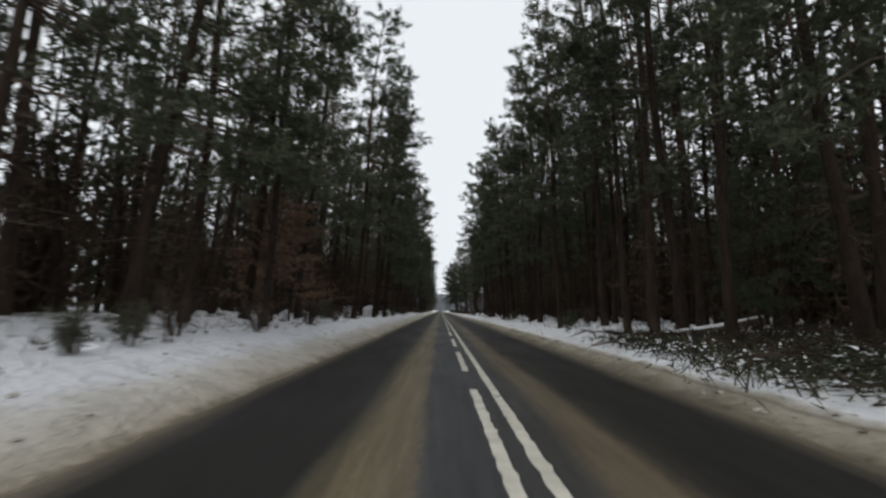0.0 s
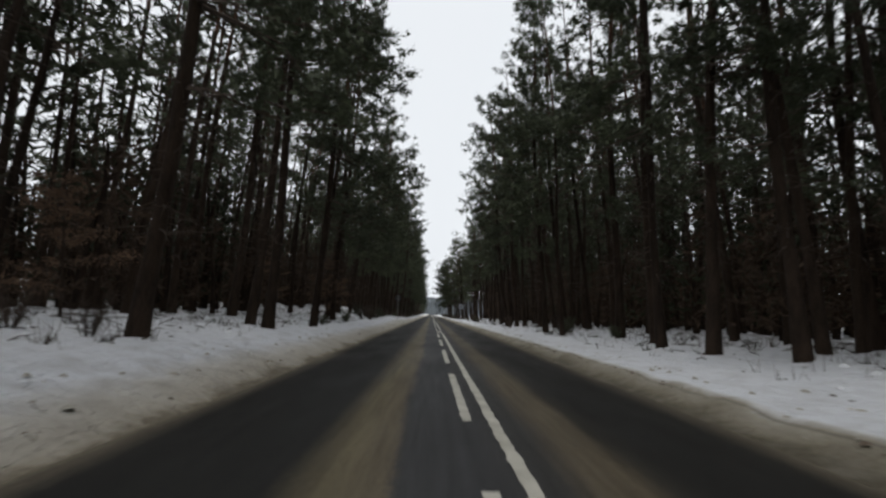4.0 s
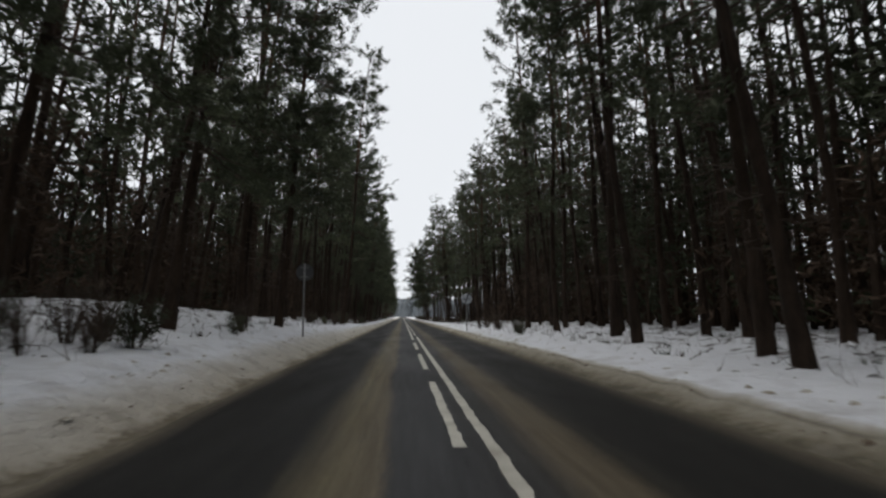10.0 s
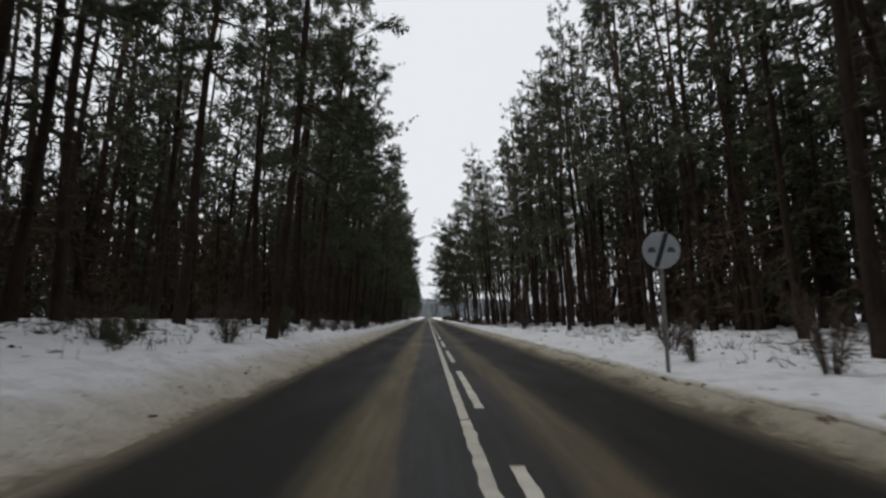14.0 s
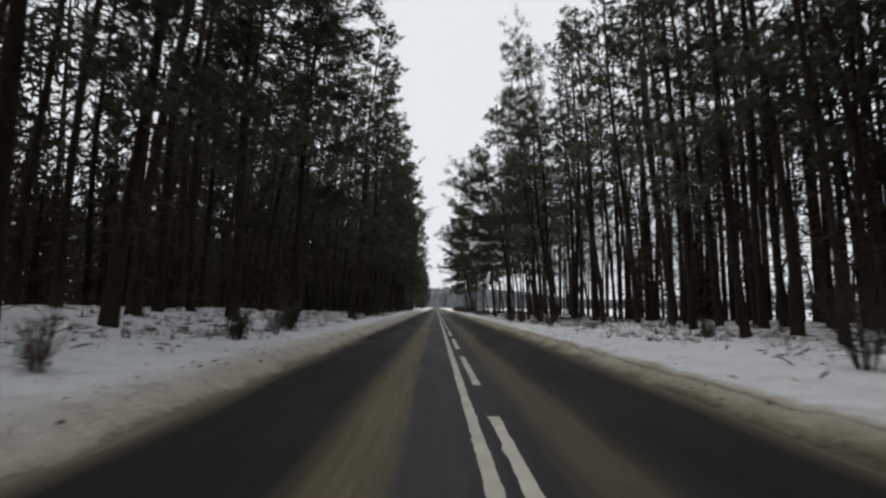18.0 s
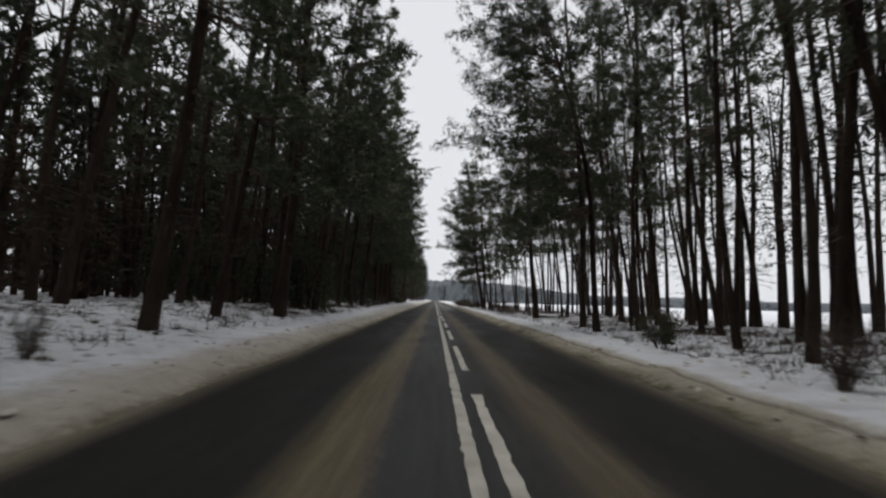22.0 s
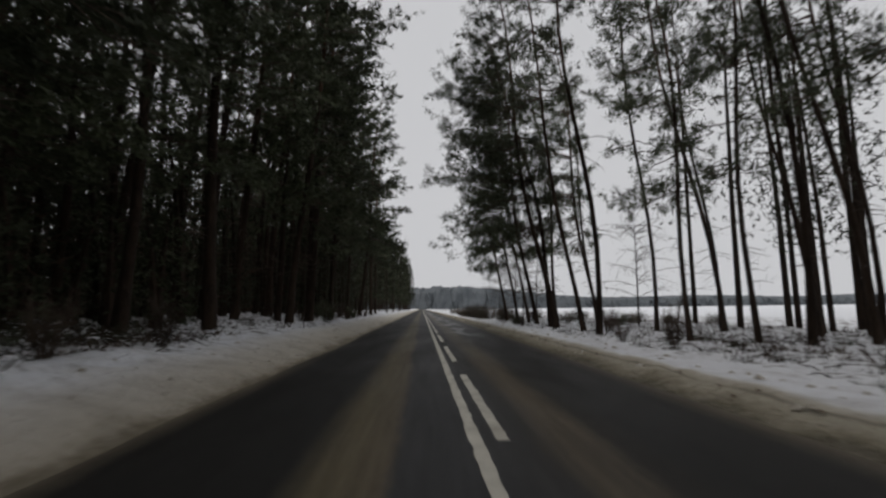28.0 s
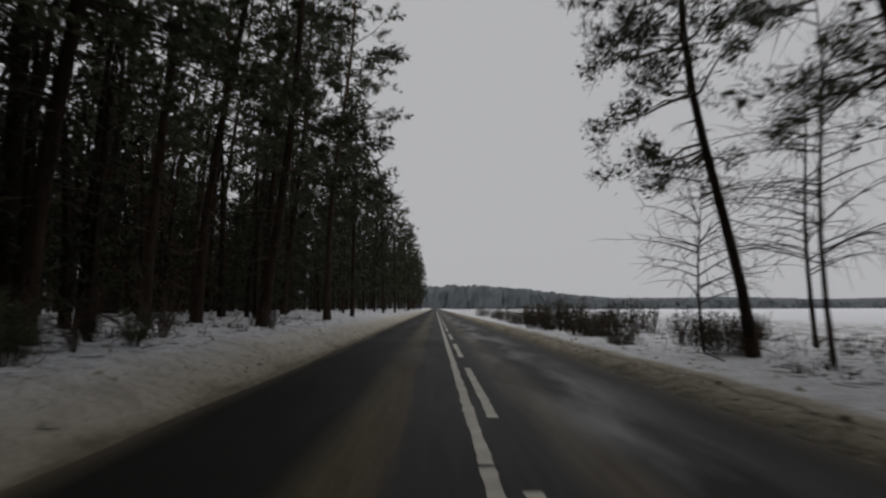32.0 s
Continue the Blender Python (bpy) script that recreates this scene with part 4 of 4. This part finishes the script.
def sapling(seed, tall, leaves):
    """A young oak that has kept its withered leaves."""
    rng = np.random.default_rng(seed)
    u = np.linspace(0, 1, 6)
    spine = np.stack([0.12 * np.sin(u * 5), 0.1 * np.cos(u * 4) - 0.1, tall * u - 0.15 * (u == 0)], 1)
    stem, limbs, brown = Shape(), Shape(), Shape()
    stem.tube(spine, 0.05 * (1 - 0.85 * u), 6)
    for k in range(34):
        v = rng.uniform(0.12, 0.98)
        root = np.array([np.interp(v * tall, spine[:, 2], spine[:, i]) for i in range(3)])
        az = rng.uniform(0, 6.28)
        span = rng.uniform(0.7, 1.25) * (1.45 - 1.1 * v) * tall * 0.34
        out = np.array([np.cos(az), np.sin(az), rng.uniform(-0.05, 0.35)])
        path = np.array([root, root + out * span * 0.5, root + out * span + [0, 0, -0.05]])
        limbs.tube(path, [0.014, 0.009, 0.003], 3)
        at = rng.uniform(0.2, 1.05, leaves)
        p = root + np.outer(at * span, out) + rng.normal(0, 0.11, (leaves, 3)) * [1.2, 1.2, 0.45]
        brown.blades(p, unit(rng.normal(0, 1, (leaves, 3)) + [0, 0, -0.5]), rng.uniform(0.08, 0.14, leaves), rng.uniform(0.05, 0.08, leaves), rng)
    return stem.mesh("trunk", BARK), limbs.mesh("branches", TWIG), brown.mesh("leaves", LEAF)


OAK = [sapling(70 + k, 3.6 + 0.7 * k, 64) for k in range(3)]
for n, (x, y, s) in enumerate(((-6.6, 19.2, 1.4), (-6.9, 22.4, 1.25), (-8.4, 25.0, 1.3), (-6.0, 50.9, 1.0), (-8.8, 33.7, 0.8), (-10.4, 53.0, 0.8))):
    tree = stand("oak_sapling", OAK[n % 3], ("trunk", "branchwork", "foliage"), "young oak holding on to withered brown leaves", "sapling", "oak saplings")
    tree.matrix_world = pose(x, y, ground_z(x, y), 0, 0, n * 77) @ Matrix.Diagonal((s, s, s, 1))


def bare_tree(seed, tall, girth):
    rng = np.random.default_rng(seed)
    u = np.linspace(0, 1, 8)
    spine = np.stack([0.25 * np.sin(u * 4 + seed) * u, 0.2 * np.cos(u * 5) * u, tall * u - 0.2 * (u == 0)], 1)
    stem, limbs = Shape(), Shape()
    stem.tube(spine, girth * (1 - 0.92 * u), 7)
    for k in range(38):
        v = rng.uniform(0.22, 0.97)
        root = np.array([np.interp(v * tall, spine[:, 2], spine[:, i]) for i in range(3)])
        az, span = rng.uniform(0, 6.28), rng.uniform(0.8, 2.2) * (1.15 - 0.7 * v)
        out = np.array([np.cos(az), np.sin(az), 0])
        t = np.linspace(0, 1, 5)[:, None]
        path = root + out * t * span + np.array([0, 0, 1]) * (0.5 * t - 0.25 * t**2) * span
        limbs.tube(path, np.linspace(0.02, 0.004, 5), 3)
        for q in range(9):
            c = path[1 + q % 4]
            d = unit(out * 0.7 + rng.normal(0, 0.45, 3) + [0, 0, -0.1])
            e = c + d * rng.uniform(0.3, 0.9)
            limbs.tube([c, (c + e) / 2 + [0, 0, 0.04], e], [0.008, 0.006, 0.002], 3)
    return stem.mesh("trunk", BARK, smooth=True), limbs.mesh("branches", TWIG)


for n, (x, y, h, g) in enumerate(((6.7, 198.6, 7.5, 0.05), (6.2, 193.6, 6.0, 0.04), (5.9, 201.2, 4.6, 0.035), (9.0, 202.0, 7.0, 0.06), (10.8, 187.6, 6.5, 0.05))):
    tree = stand("bare_tree", bare_tree(80 + n, h, g), ("trunk", "branchwork"), "slim bare deciduous tree at the edge of the field", "tree", "bare trees by the field")
    tree.matrix_world = pose(x, y, ground_z(x, y), 0, 0, n * 50)


def bush(seed, tall, wide):
    """A dense roadside thicket of stems and dead stalks."""
    rng = np.random.default_rng(seed)
    s = Shape()
    for k in range(60):
        az, r = rng.uniform(0, 6.28), wide * np.sqrt(rng.uniform()) * 0.7
        foot = np.array([r * np.cos(az), r * np.sin(az), -0.1])
        tip = foot * [1.35, 1.35, 0] + [0, 0, tall * rng.uniform(0.55, 1.1)]
        s.tube([foot, (foot + tip) / 2 + rng.normal(0, 0.06, 3), tip], [0.013, 0.009, 0.003], 3)
        p = foot + np.outer(rng.uniform(0.2, 1.0, 16), tip - foot)
        s.blades(p, unit(rng.normal(0, 0.8, (16, 3)) + [0, 0, 0.5]), rng.uniform(0.15, 0.45, 16), 0.022, rng)
    n = int(230 * wide * tall)
    p = rng.normal(0, 1, (n, 3)) * [wide * 0.38, wide * 0.38, tall * 0.22] + [0, 0, tall * 0.5]
    s.blades(p, unit(rng.normal(0, 1, (n, 3))), rng.uniform(0.1, 0.22, n), 0.05, rng, 1)
    return s.mesh("bush", TWIG, NEEDLE_DIM)


BUSHES = [bush(90 + k, 1.5 + 0.25 * k, 0.9 + 0.2 * k) for k in range(3)]
for n, (x, y, s) in enumerate(((5.6, 207.0, 0.9), (5.2, 210.5, 1.1), (5.9, 213.5, 1.0), (5.3, 217.0, 1.1), (6.2, 220.5, 1.0), (5.2, 226.0, 0.8), (5.6, 236.0, 0.9), (5.4, 248.0, 0.9),
                               (7.4, 209.0, 0.9), (8.2, 214.5, 0.9), (9.6, 205.5, 0.7), (11.5, 200.5, 0.6), (13.0, 203.5, 0.7), (7.0, 203.4, 0.8), (14.8, 197.0, 0.6),
                               (11.6, 193.0, 0.5), (13.4, 194.5, 0.55), (9.6, 196.2, 0.45), (16.0, 195.0, 0.55), (18.0, 193.0, 0.6), (13.8, 190.5, 0.4),
                               (4.6, 202.6, 0.5), (4.8, 206.2, 0.65), (4.6, 212.0, 0.7), (4.7, 219.0, 0.7), (6.1, 200.7, 0.7))):
    ob = new("bush", BUSHES[n % 3])
    ob.matrix_world = pose(x, y, ground_z(x, y) - 0.05, 0, 0, n * 41) @ Matrix.Diagonal((s, s, 0.66 * s, 1))
    tagged(ob, "dense dark leafless bush in the snow beside the road", "bush", "bushes by the field")


# ---- fallen tree and brush ----
fallen = new("fallen_tree")
tagged(fallen, "fallen snow-dusted trunk lying on the verge", "fallen tree")
FALL = np.array([(3.6, 12.3, 0.22), (4.6, 12.8, 0.36), (6.0, 13.4, 0.45), (7.8, 14.3, 0.6), (9.8, 15.4, 0.84)])
log = Shape()
log.tube(FALL, [0.014, 0.045, 0.075, 0.1, 0.13], 9, cap=True)
part("trunk", log.mesh("trunk", WOOD, smooth=True), fallen)
lid = Shape()
lid.tube(FALL[1:] + [0, 0, 0.055], [0.03, 0.055, 0.08, 0.09], 7)
part("snow_cover", lid.mesh("snow_cover", CAP, smooth=True), fallen, "snow lying along the trunk")
rng_log = np.random.default_rng(5)
for k in range(9):
    c = FALL[1 + k % 4] + rng_log.normal(0, 0.08, 3)
    e = c + rng_log.normal(0, 0.5, 3) + [-0.4, -0.5, -0.1]
    e[2] = max(e[2], 0.15)
    stick = Shape()
    stick.tube([c, (c + e) / 2 + [0, 0, 0.08], e], [0.025, 0.016, 0.005], 4)
    part("branch", stick.mesh("branch", TWIG), fallen)


limb = new("fallen_branch")
tagged(limb, "broken dark branch lying on the snow of the verge", "branch")
bough = Shape()
bough.tube([(4.25, 16.9, 0.2), (4.7, 16.6, 0.42), (5.4, 16.5, 0.4), (6.3, 16.7, 0.3)], [0.012, 0.028, 0.035, 0.045], 6, cap=True)
part("stem", bough.mesh("stem", BARK, smooth=True), limb)
for a, b in (((4.7, 16.6, 0.42), (4.9, 15.9, 0.22)), ((5.1, 16.55, 0.41), (5.5, 15.8, 0.25)), ((5.4, 16.5, 0.4), (5.7, 17.2, 0.5)), ((4.9, 16.6, 0.42), (4.5, 17.3, 0.3))):
    sprig = Shape()
    sprig.tube([a, ((a[0] + b[0]) / 2, (a[1] + b[1]) / 2, a[2] + 0.02), b], [0.016, 0.011, 0.004], 4)
    part("side_branch", sprig.mesh("side_branch", TWIG), limb)


def brush_heap(seed, wide):
    rng = np.random.default_rng(seed)
    s = Shape()
    for k in range(40):
        c = rng.normal(0, 0.35 * wide, 3) * [1, 1, 0.0] + [0, 0, rng.uniform(0.0, 0.28)]
        d = unit(rng.normal(0, 1, 3) * [1, 1, 0.35])
        ln = rng.uniform(0.4, 1.0) * wide
        s.tube([c - d * ln / 2, c + [0, 0, 0.05], c + d * ln / 2], [0.012, 0.016, 0.006], 3)
    n = 700
    p = rng.normal(0, 1, (n, 3)) * [0.42 * wide, 0.42 * wide, 0.08] + [0, 0, 0.13]
    s.blades(p, unit(rng.normal(0, 1, (n, 3))), rng.uniform(0.1, 0.25, n), 0.025, rng, 1)
    n = 70
    p = rng.normal(0, 1, (n, 3)) * [0.4 * wide, 0.4 * wide, 0.06] + [0, 0, 0.16]
    s.blades(p, unit(rng.normal(0, 1, (n, 3)) * [1, 1, 0.3]), rng.uniform(0.06, 0.16, n), 0.05, rng, 2)
    return s.mesh("brush_heap", BARK, NEEDLE_DIM, CAP)


HEAPS = [brush_heap(30 + k, 1.2 + 0.3 * k) for k in range(3)]
for n, (x, y) in enumerate(((6.6, 13.0), (7.9, 13.6), (8.4, 11.2), (9.6, 12.6), (7.4, 9.8), (10.6, 14.4), (9.2, 9.6), (11.4, 11.6), (5.4, 11.5), (6.1, 10.5), (5.2, 12.6), (6.9, 11.6), (4.7, 7.6), (5.3, 8.7), (4.6, 6.3), (5.7, 7.0), (6.3, 8.3), (5.1, 5.4), (5.0, 9.9), (6.7, 6.6), (7.5, 7.7), (8.3, 9.0), (-6.2, 168.2), (-7.4, 170.6), (-8.3, 167.6), (-6.8, 172.6), (-5.6, 166.4), (-8.8, 173.4))):
    ob = new("brush_heap", HEAPS[n % 3])
    ob.matrix_world = pose(x, y, ground_z(x, y), 0, 0, n * 64)
    tagged(ob, "heap of cut branches dusted with snow", "brush", "heaps of cut branches", kind="stuff")


# ---- road signs ----
def disc(radius, thick, y, sides=36):
    """A flat round plate facing -y, with its front at y."""
    a = np.arange(sides) * 2 * np.pi / sides
    ring = np.stack([radius * np.cos(a), np.full(sides, y), radius * np.sin(a)], 1)
    back = ring + [0, thick, 0]
    v = np.vstack([ring, back, [[0, y, 0], [0, y + thick, 0]]])
    k = np.arange(sides)
    n = (k + 1) % sides
    s = Shape()
    s.add(v, np.vstack([np.stack([k, n, np.full(sides, 2 * sides)], 1), np.stack([n + sides, k + sides, np.full(sides, 2 * sides + 1)], 1),
                        np.stack([k, k + sides, n + sides], 1), np.stack([k, n + sides, n], 1)]))
    return s


def box(cx, cy, cz, dx, dy, dz, turn=0.0):
    v = np.array([(a * dx / 2, b * dy / 2, c * dz / 2) for a in (-1, 1) for b in (-1, 1) for c in (-1, 1)])
    co, si = np.cos(turn), np.sin(turn)
    v = np.stack([v[:, 0] * co + v[:, 2] * si, v[:, 1], -v[:, 0] * si + v[:, 2] * co], 1) + [cx, cy, cz]
    f = np.array([(0, 1, 3), (0, 3, 2), (4, 6, 7), (4, 7, 5), (0, 4, 5), (0, 5, 1), (2, 3, 7), (2, 7, 6), (0, 2, 6), (0, 6, 4), (1, 5, 7), (1, 7, 3)])
    return v, f


def sign(x, y, high, facing, label, front):
    root = new("road_sign")
    tagged(root, label, "road sign")
    post = Shape()
    post.tube([(0, 0.05, -0.3), (0, 0.05, 1.2), (0, 0.05, high + 0.3)], [0.03, 0.03, 0.03], 10, cap=True)
    part("post", post.mesh("post", STEEL, smooth=True), root)
    plate = part("plate", disc(0.3, 0.012, 0.0).mesh("plate", front), root)
    plate.location = (0, 0, high)
    for dz in (-0.16, 0.16):
        clamp = Shape()
        clamp.add(*box(0, 0.045, high + dz, 0.28, 0.03, 0.035))
        part("clamp", clamp.mesh("clamp", STEEL), root)
    root.matrix_world = pose(x, y, ground_z(x, y), 0, 0, facing)
    return root, plate


_, plate = sign(3.75, 86.2, 1.95, -4, "round white end-of-overtaking-ban sign on a steel post", SHADED_WHITE)
bar = Shape()
bar.add(*box(0, -0.004, 0, 0.075, 0.006, 0.585, radians(19)))
part("diagonal_band", bar.mesh("diagonal_band", SIGN_BLACK), plate, "black diagonal band")
for cx in (-0.155, 0.155):
    car = Shape()
    car.add(*box(cx, -0.003, -0.015, 0.13, 0.004, 0.04))
    car.add(*box(cx, -0.003, 0.026, 0.09, 0.004, 0.04))
    part("car_symbol", car.mesh("car_symbol", SIGN_BACK), plate, "faded grey car symbol")
sign(-3.5, 73.4, 2.2, 176, "round road sign seen from its grey back on a steel post", SIGN_BACK)


# ---- litter on the snow ----
def strewn(name, count, place, size, material_, label, seed, flat=0.6):
    """Many small lumps as one object."""
    rng = np.random.default_rng(seed)
    base = np.array([(1, 0, 0), (0, 1, 0), (-1, 0, 0), (0, -1, 0), (0, 0, 1), (0.6, 0.6, 0.5), (-0.6, 0.5, 0.5)], float)
    f = np.array([(0, 5, 4), (0, 1, 5), (1, 4, 5), (1, 6, 4), (1, 2, 6), (2, 4, 6), (2, 3, 4), (3, 0, 4)])
    s = Shape()
    for k in range(count):
        x, y = place(rng)
        r = size * rng.uniform(0.4, 1.4)
        a = rng.uniform(0, 6.28)
        v = base * [r, r * rng.uniform(0.6, 1.3), r * flat * rng.uniform(0.6, 1.3)] + rng.normal(0, 0.15 * r, base.shape)
        v = np.stack([v[:, 0] * np.cos(a) - v[:, 1] * np.sin(a), v[:, 0] * np.sin(a) + v[:, 1] * np.cos(a), v[:, 2]], 1)
        s.add(v + [x, y, ground_z(x, y) - 0.2 * r], f)
    return tagged(new(name, s.mesh(name, material_)), label, "litter", kind="stuff")


def on_bank(rng):
    side = rng.uniform() < 0.5
    d = abs(rng.normal(0.0, 0.35)) + (0.75 if rng.uniform() < 0.6 else 0.15)
    return (ROAD_L - d if side else ROAD_R + d), rng.uniform(-2, 216)


def on_verge(rng):
    d = 1.5 + 6.5 * rng.uniform() ** 0.7
    return (ROAD_L - d if rng.uniform() < 0.5 else ROAD_R + d), rng.uniform(-2, 216)


def on_ridge(rng):
    d = 0.3 + rng.normal(0, 0.06)
    return (ROAD_L - d if rng.uniform() < 0.4 else ROAD_R + d), rng.uniform(-2, 216)


strewn("snow_clods", 1500, on_bank, 0.055, SLUSH, "lumps of dirty ploughed snow along the road", 21)
strewn("fallen_litter", 3000, on_verge, 0.055, TWIG, "dead leaves and bark lying on the snow", 22, 0.4)
strewn("ridge_dirt", 900, on_ridge, 0.04, WOOD, "dark dirt along the edge of the ploughed snow", 23, 0.5)


def on_floor(rng):
    d = 2.2 + 5.5 * rng.uniform()
    return (ROAD_L - d if rng.uniform() < 0.55 else ROAD_R + d), rng.uniform(-2, 216)


strewn("snow_lumps", 1500, on_floor, 0.13, CAP, "uneven lumps of snow over twigs and stumps", 24, 0.55)
strewn("twig_litter", 1500, on_floor, 0.05, BARK, "dark bark and cones lying on the snow", 25, 0.7)
rng_stalk = np.random.default_rng(31)
stalks = Shape()
foot = np.array([on_verge(rng_stalk) for _ in range(4200)])
foot = np.repeat(foot, 3, 0) + rng_stalk.normal(0, 0.06, (12600, 2))
foot = np.array([(x, y, ground_z(x, y) - 0.03) for x, y in foot])
stalks.blades(foot, unit(rng_stalk.normal(0, 0.35, foot.shape) + [0, 0, 1]), rng_stalk.uniform(0.1, 0.5, len(foot)), 0.014, rng_stalk)
tagged(new("dry_stalks", stalks.mesh("dry_stalks", TWIG)), "dry grass stalks and seedlings poking through the snow", "grass", kind="stuff")

# Broken twigs and small dead branches lying on or sticking out of the snow.
rng_bits = np.random.default_rng(61)
bits = Shape()
for k in range(1500):
    x, y = on_verge(rng_bits)
    az, ln, up = rng_bits.uniform(0, 6.28), rng_bits.uniform(0.12, 0.5), rng_bits.uniform(-0.02, 0.5)
    way = np.array([np.cos(az), np.sin(az), up])
    c = np.array([x, y, ground_z(x, y) + 0.01])
    bits.tube([c - way * ln * 0.2, c + way * ln * 0.4 + [0, 0, 0.03], c + way * ln], [0.012, 0.009, 0.003], 3)
    p = c + np.outer(rng_bits.uniform(0.1, 0.9, 5), way * ln)
    bits.blades(p, unit(way * 0.5 + rng_bits.normal(0, 0.6, (5, 3)) + [0, 0, 0.25]), rng_bits.uniform(0.08, 0.24, 5), 0.016, rng_bits)
tagged(new("fallen_twigs", bits.mesh("fallen_twigs", BARK)), "dark broken twigs lying on the snowy verge", "twigs", kind="stuff")

# Heather and brambles breaking through the thin snow of the verges.
heather = Shape()
for k in range(1500):
    side = -1 if rng_bits.uniform() < 0.45 else 1
    x, y = side * (4.5 + 4.5 * rng_bits.uniform() ** 0.8), rng_bits.uniform(112, 184)
    if noise.noise((x / 1.1, y / 1.7, 2.2)) < -0.05:
        continue
    n, r = 22, rng_bits.uniform(0.05, 0.16)
    p = np.stack([x + rng_bits.normal(0, r, n), y + rng_bits.normal(0, r, n), np.full(n, ground_z(x, y) - 0.03)], 1)
    heather.blades(p, unit(rng_bits.normal(0, 0.7, (n, 3)) + [0, 0, 0.7]), rng_bits.uniform(0.08, 0.26, n), rng_bits.uniform(0.012, 0.03, n), rng_bits, int(k % 3 == 0))
tagged(new("heather", heather.mesh("heather", TWIG, NEEDLE_DIM)), "dark heather breaking through thin snow on the verge", "heather", kind="stuff")

# Dark tufts of grass and heather that the snow has not covered.
tufts = Shape()
for k in range(760):
    x, y = on_floor(rng_bits)
    n = 26
    r = rng_bits.uniform(0.06, 0.2)
    p = np.stack([x + rng_bits.normal(0, r * 0.5, n), y + rng_bits.normal(0, r * 0.5, n), np.full(n, ground_z(x, y) - 0.03)], 1)
    tufts.blades(p, unit(rng_bits.normal(0, 0.55, (n, 3)) + [0, 0, 0.8]), rng_bits.uniform(0.5, 1.5, n) * (0.08 + r), rng_bits.uniform(0.012, 0.03, n), rng_bits, int(k % 3 == 0))
tagged(new("grass_tufts", tufts.mesh("grass_tufts", TWIG, NEEDLE_DIM)), "dark tufts of dead grass and heather in the snow", "grass", kind="stuff")


def low_heath(name, count, x0, x1, y0, y1, thin, label):
    """Low brown heath, thick in some patches and open in others."""
    s = Shape()
    foot = np.stack([rng_stalk.uniform(x0, x1, count), rng_stalk.uniform(y0, y1, count)], 1)
    foot = foot[np.array([noise.noise((x / 1.6, y / 3.5, 8.1)) > thin for x, y in foot])]
    foot = np.array([(x, y, ground_z(x, y) - 0.03) for x, y in foot])
    s.blades(foot, unit(rng_stalk.normal(0, 0.75, foot.shape) * [1, 1, 0.4] + [0, 0, 0.7]), rng_stalk.uniform(0.1, 0.4, len(foot)), rng_stalk.uniform(0.02, 0.05, len(foot)), rng_stalk)
    return tagged(new(name, s.mesh(name, TWIG)), label, "grass", kind="stuff")


low_heath("heath", 9000, 9.0, 18.0, 128, 206, -0.1, "low brown heath and dead grass under the pines")
low_heath("heath", 7000, 7.0, 11.5, 130, 176, -0.02, "brown heath between the pines and the road")
low_heath("heath", 9000, -10.5, -4.9, 143, 176, -0.05, "dark brown heath and brambles under the pines")

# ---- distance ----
# The bluish grey of distance haze is mixed into the woods' base colour.
HAZY_WOOD = material("far_woods", (0.095, 0.107, 0.116), (0.18, 0.194, 0.203), 0.05, 0.5, 0.95, 0.0, 0.0, 0.1)
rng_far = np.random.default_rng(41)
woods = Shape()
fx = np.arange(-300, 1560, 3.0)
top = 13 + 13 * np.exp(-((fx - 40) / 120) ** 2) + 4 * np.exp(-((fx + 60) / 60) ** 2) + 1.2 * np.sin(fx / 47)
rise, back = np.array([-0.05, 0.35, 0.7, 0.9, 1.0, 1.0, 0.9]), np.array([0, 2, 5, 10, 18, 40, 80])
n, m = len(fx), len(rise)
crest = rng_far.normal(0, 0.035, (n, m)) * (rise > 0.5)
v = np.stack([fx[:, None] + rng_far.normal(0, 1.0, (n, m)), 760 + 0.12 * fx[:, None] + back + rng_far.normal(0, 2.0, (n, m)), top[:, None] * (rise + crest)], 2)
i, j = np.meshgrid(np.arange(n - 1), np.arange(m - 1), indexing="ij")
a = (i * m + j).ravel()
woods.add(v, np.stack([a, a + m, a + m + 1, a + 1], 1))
tagged(new("far_woods", woods.mesh("far_woods", HAZY_WOOD)), "low wooded hills beyond the snowy field, greyed by painted haze", "woods", kind="stuff")
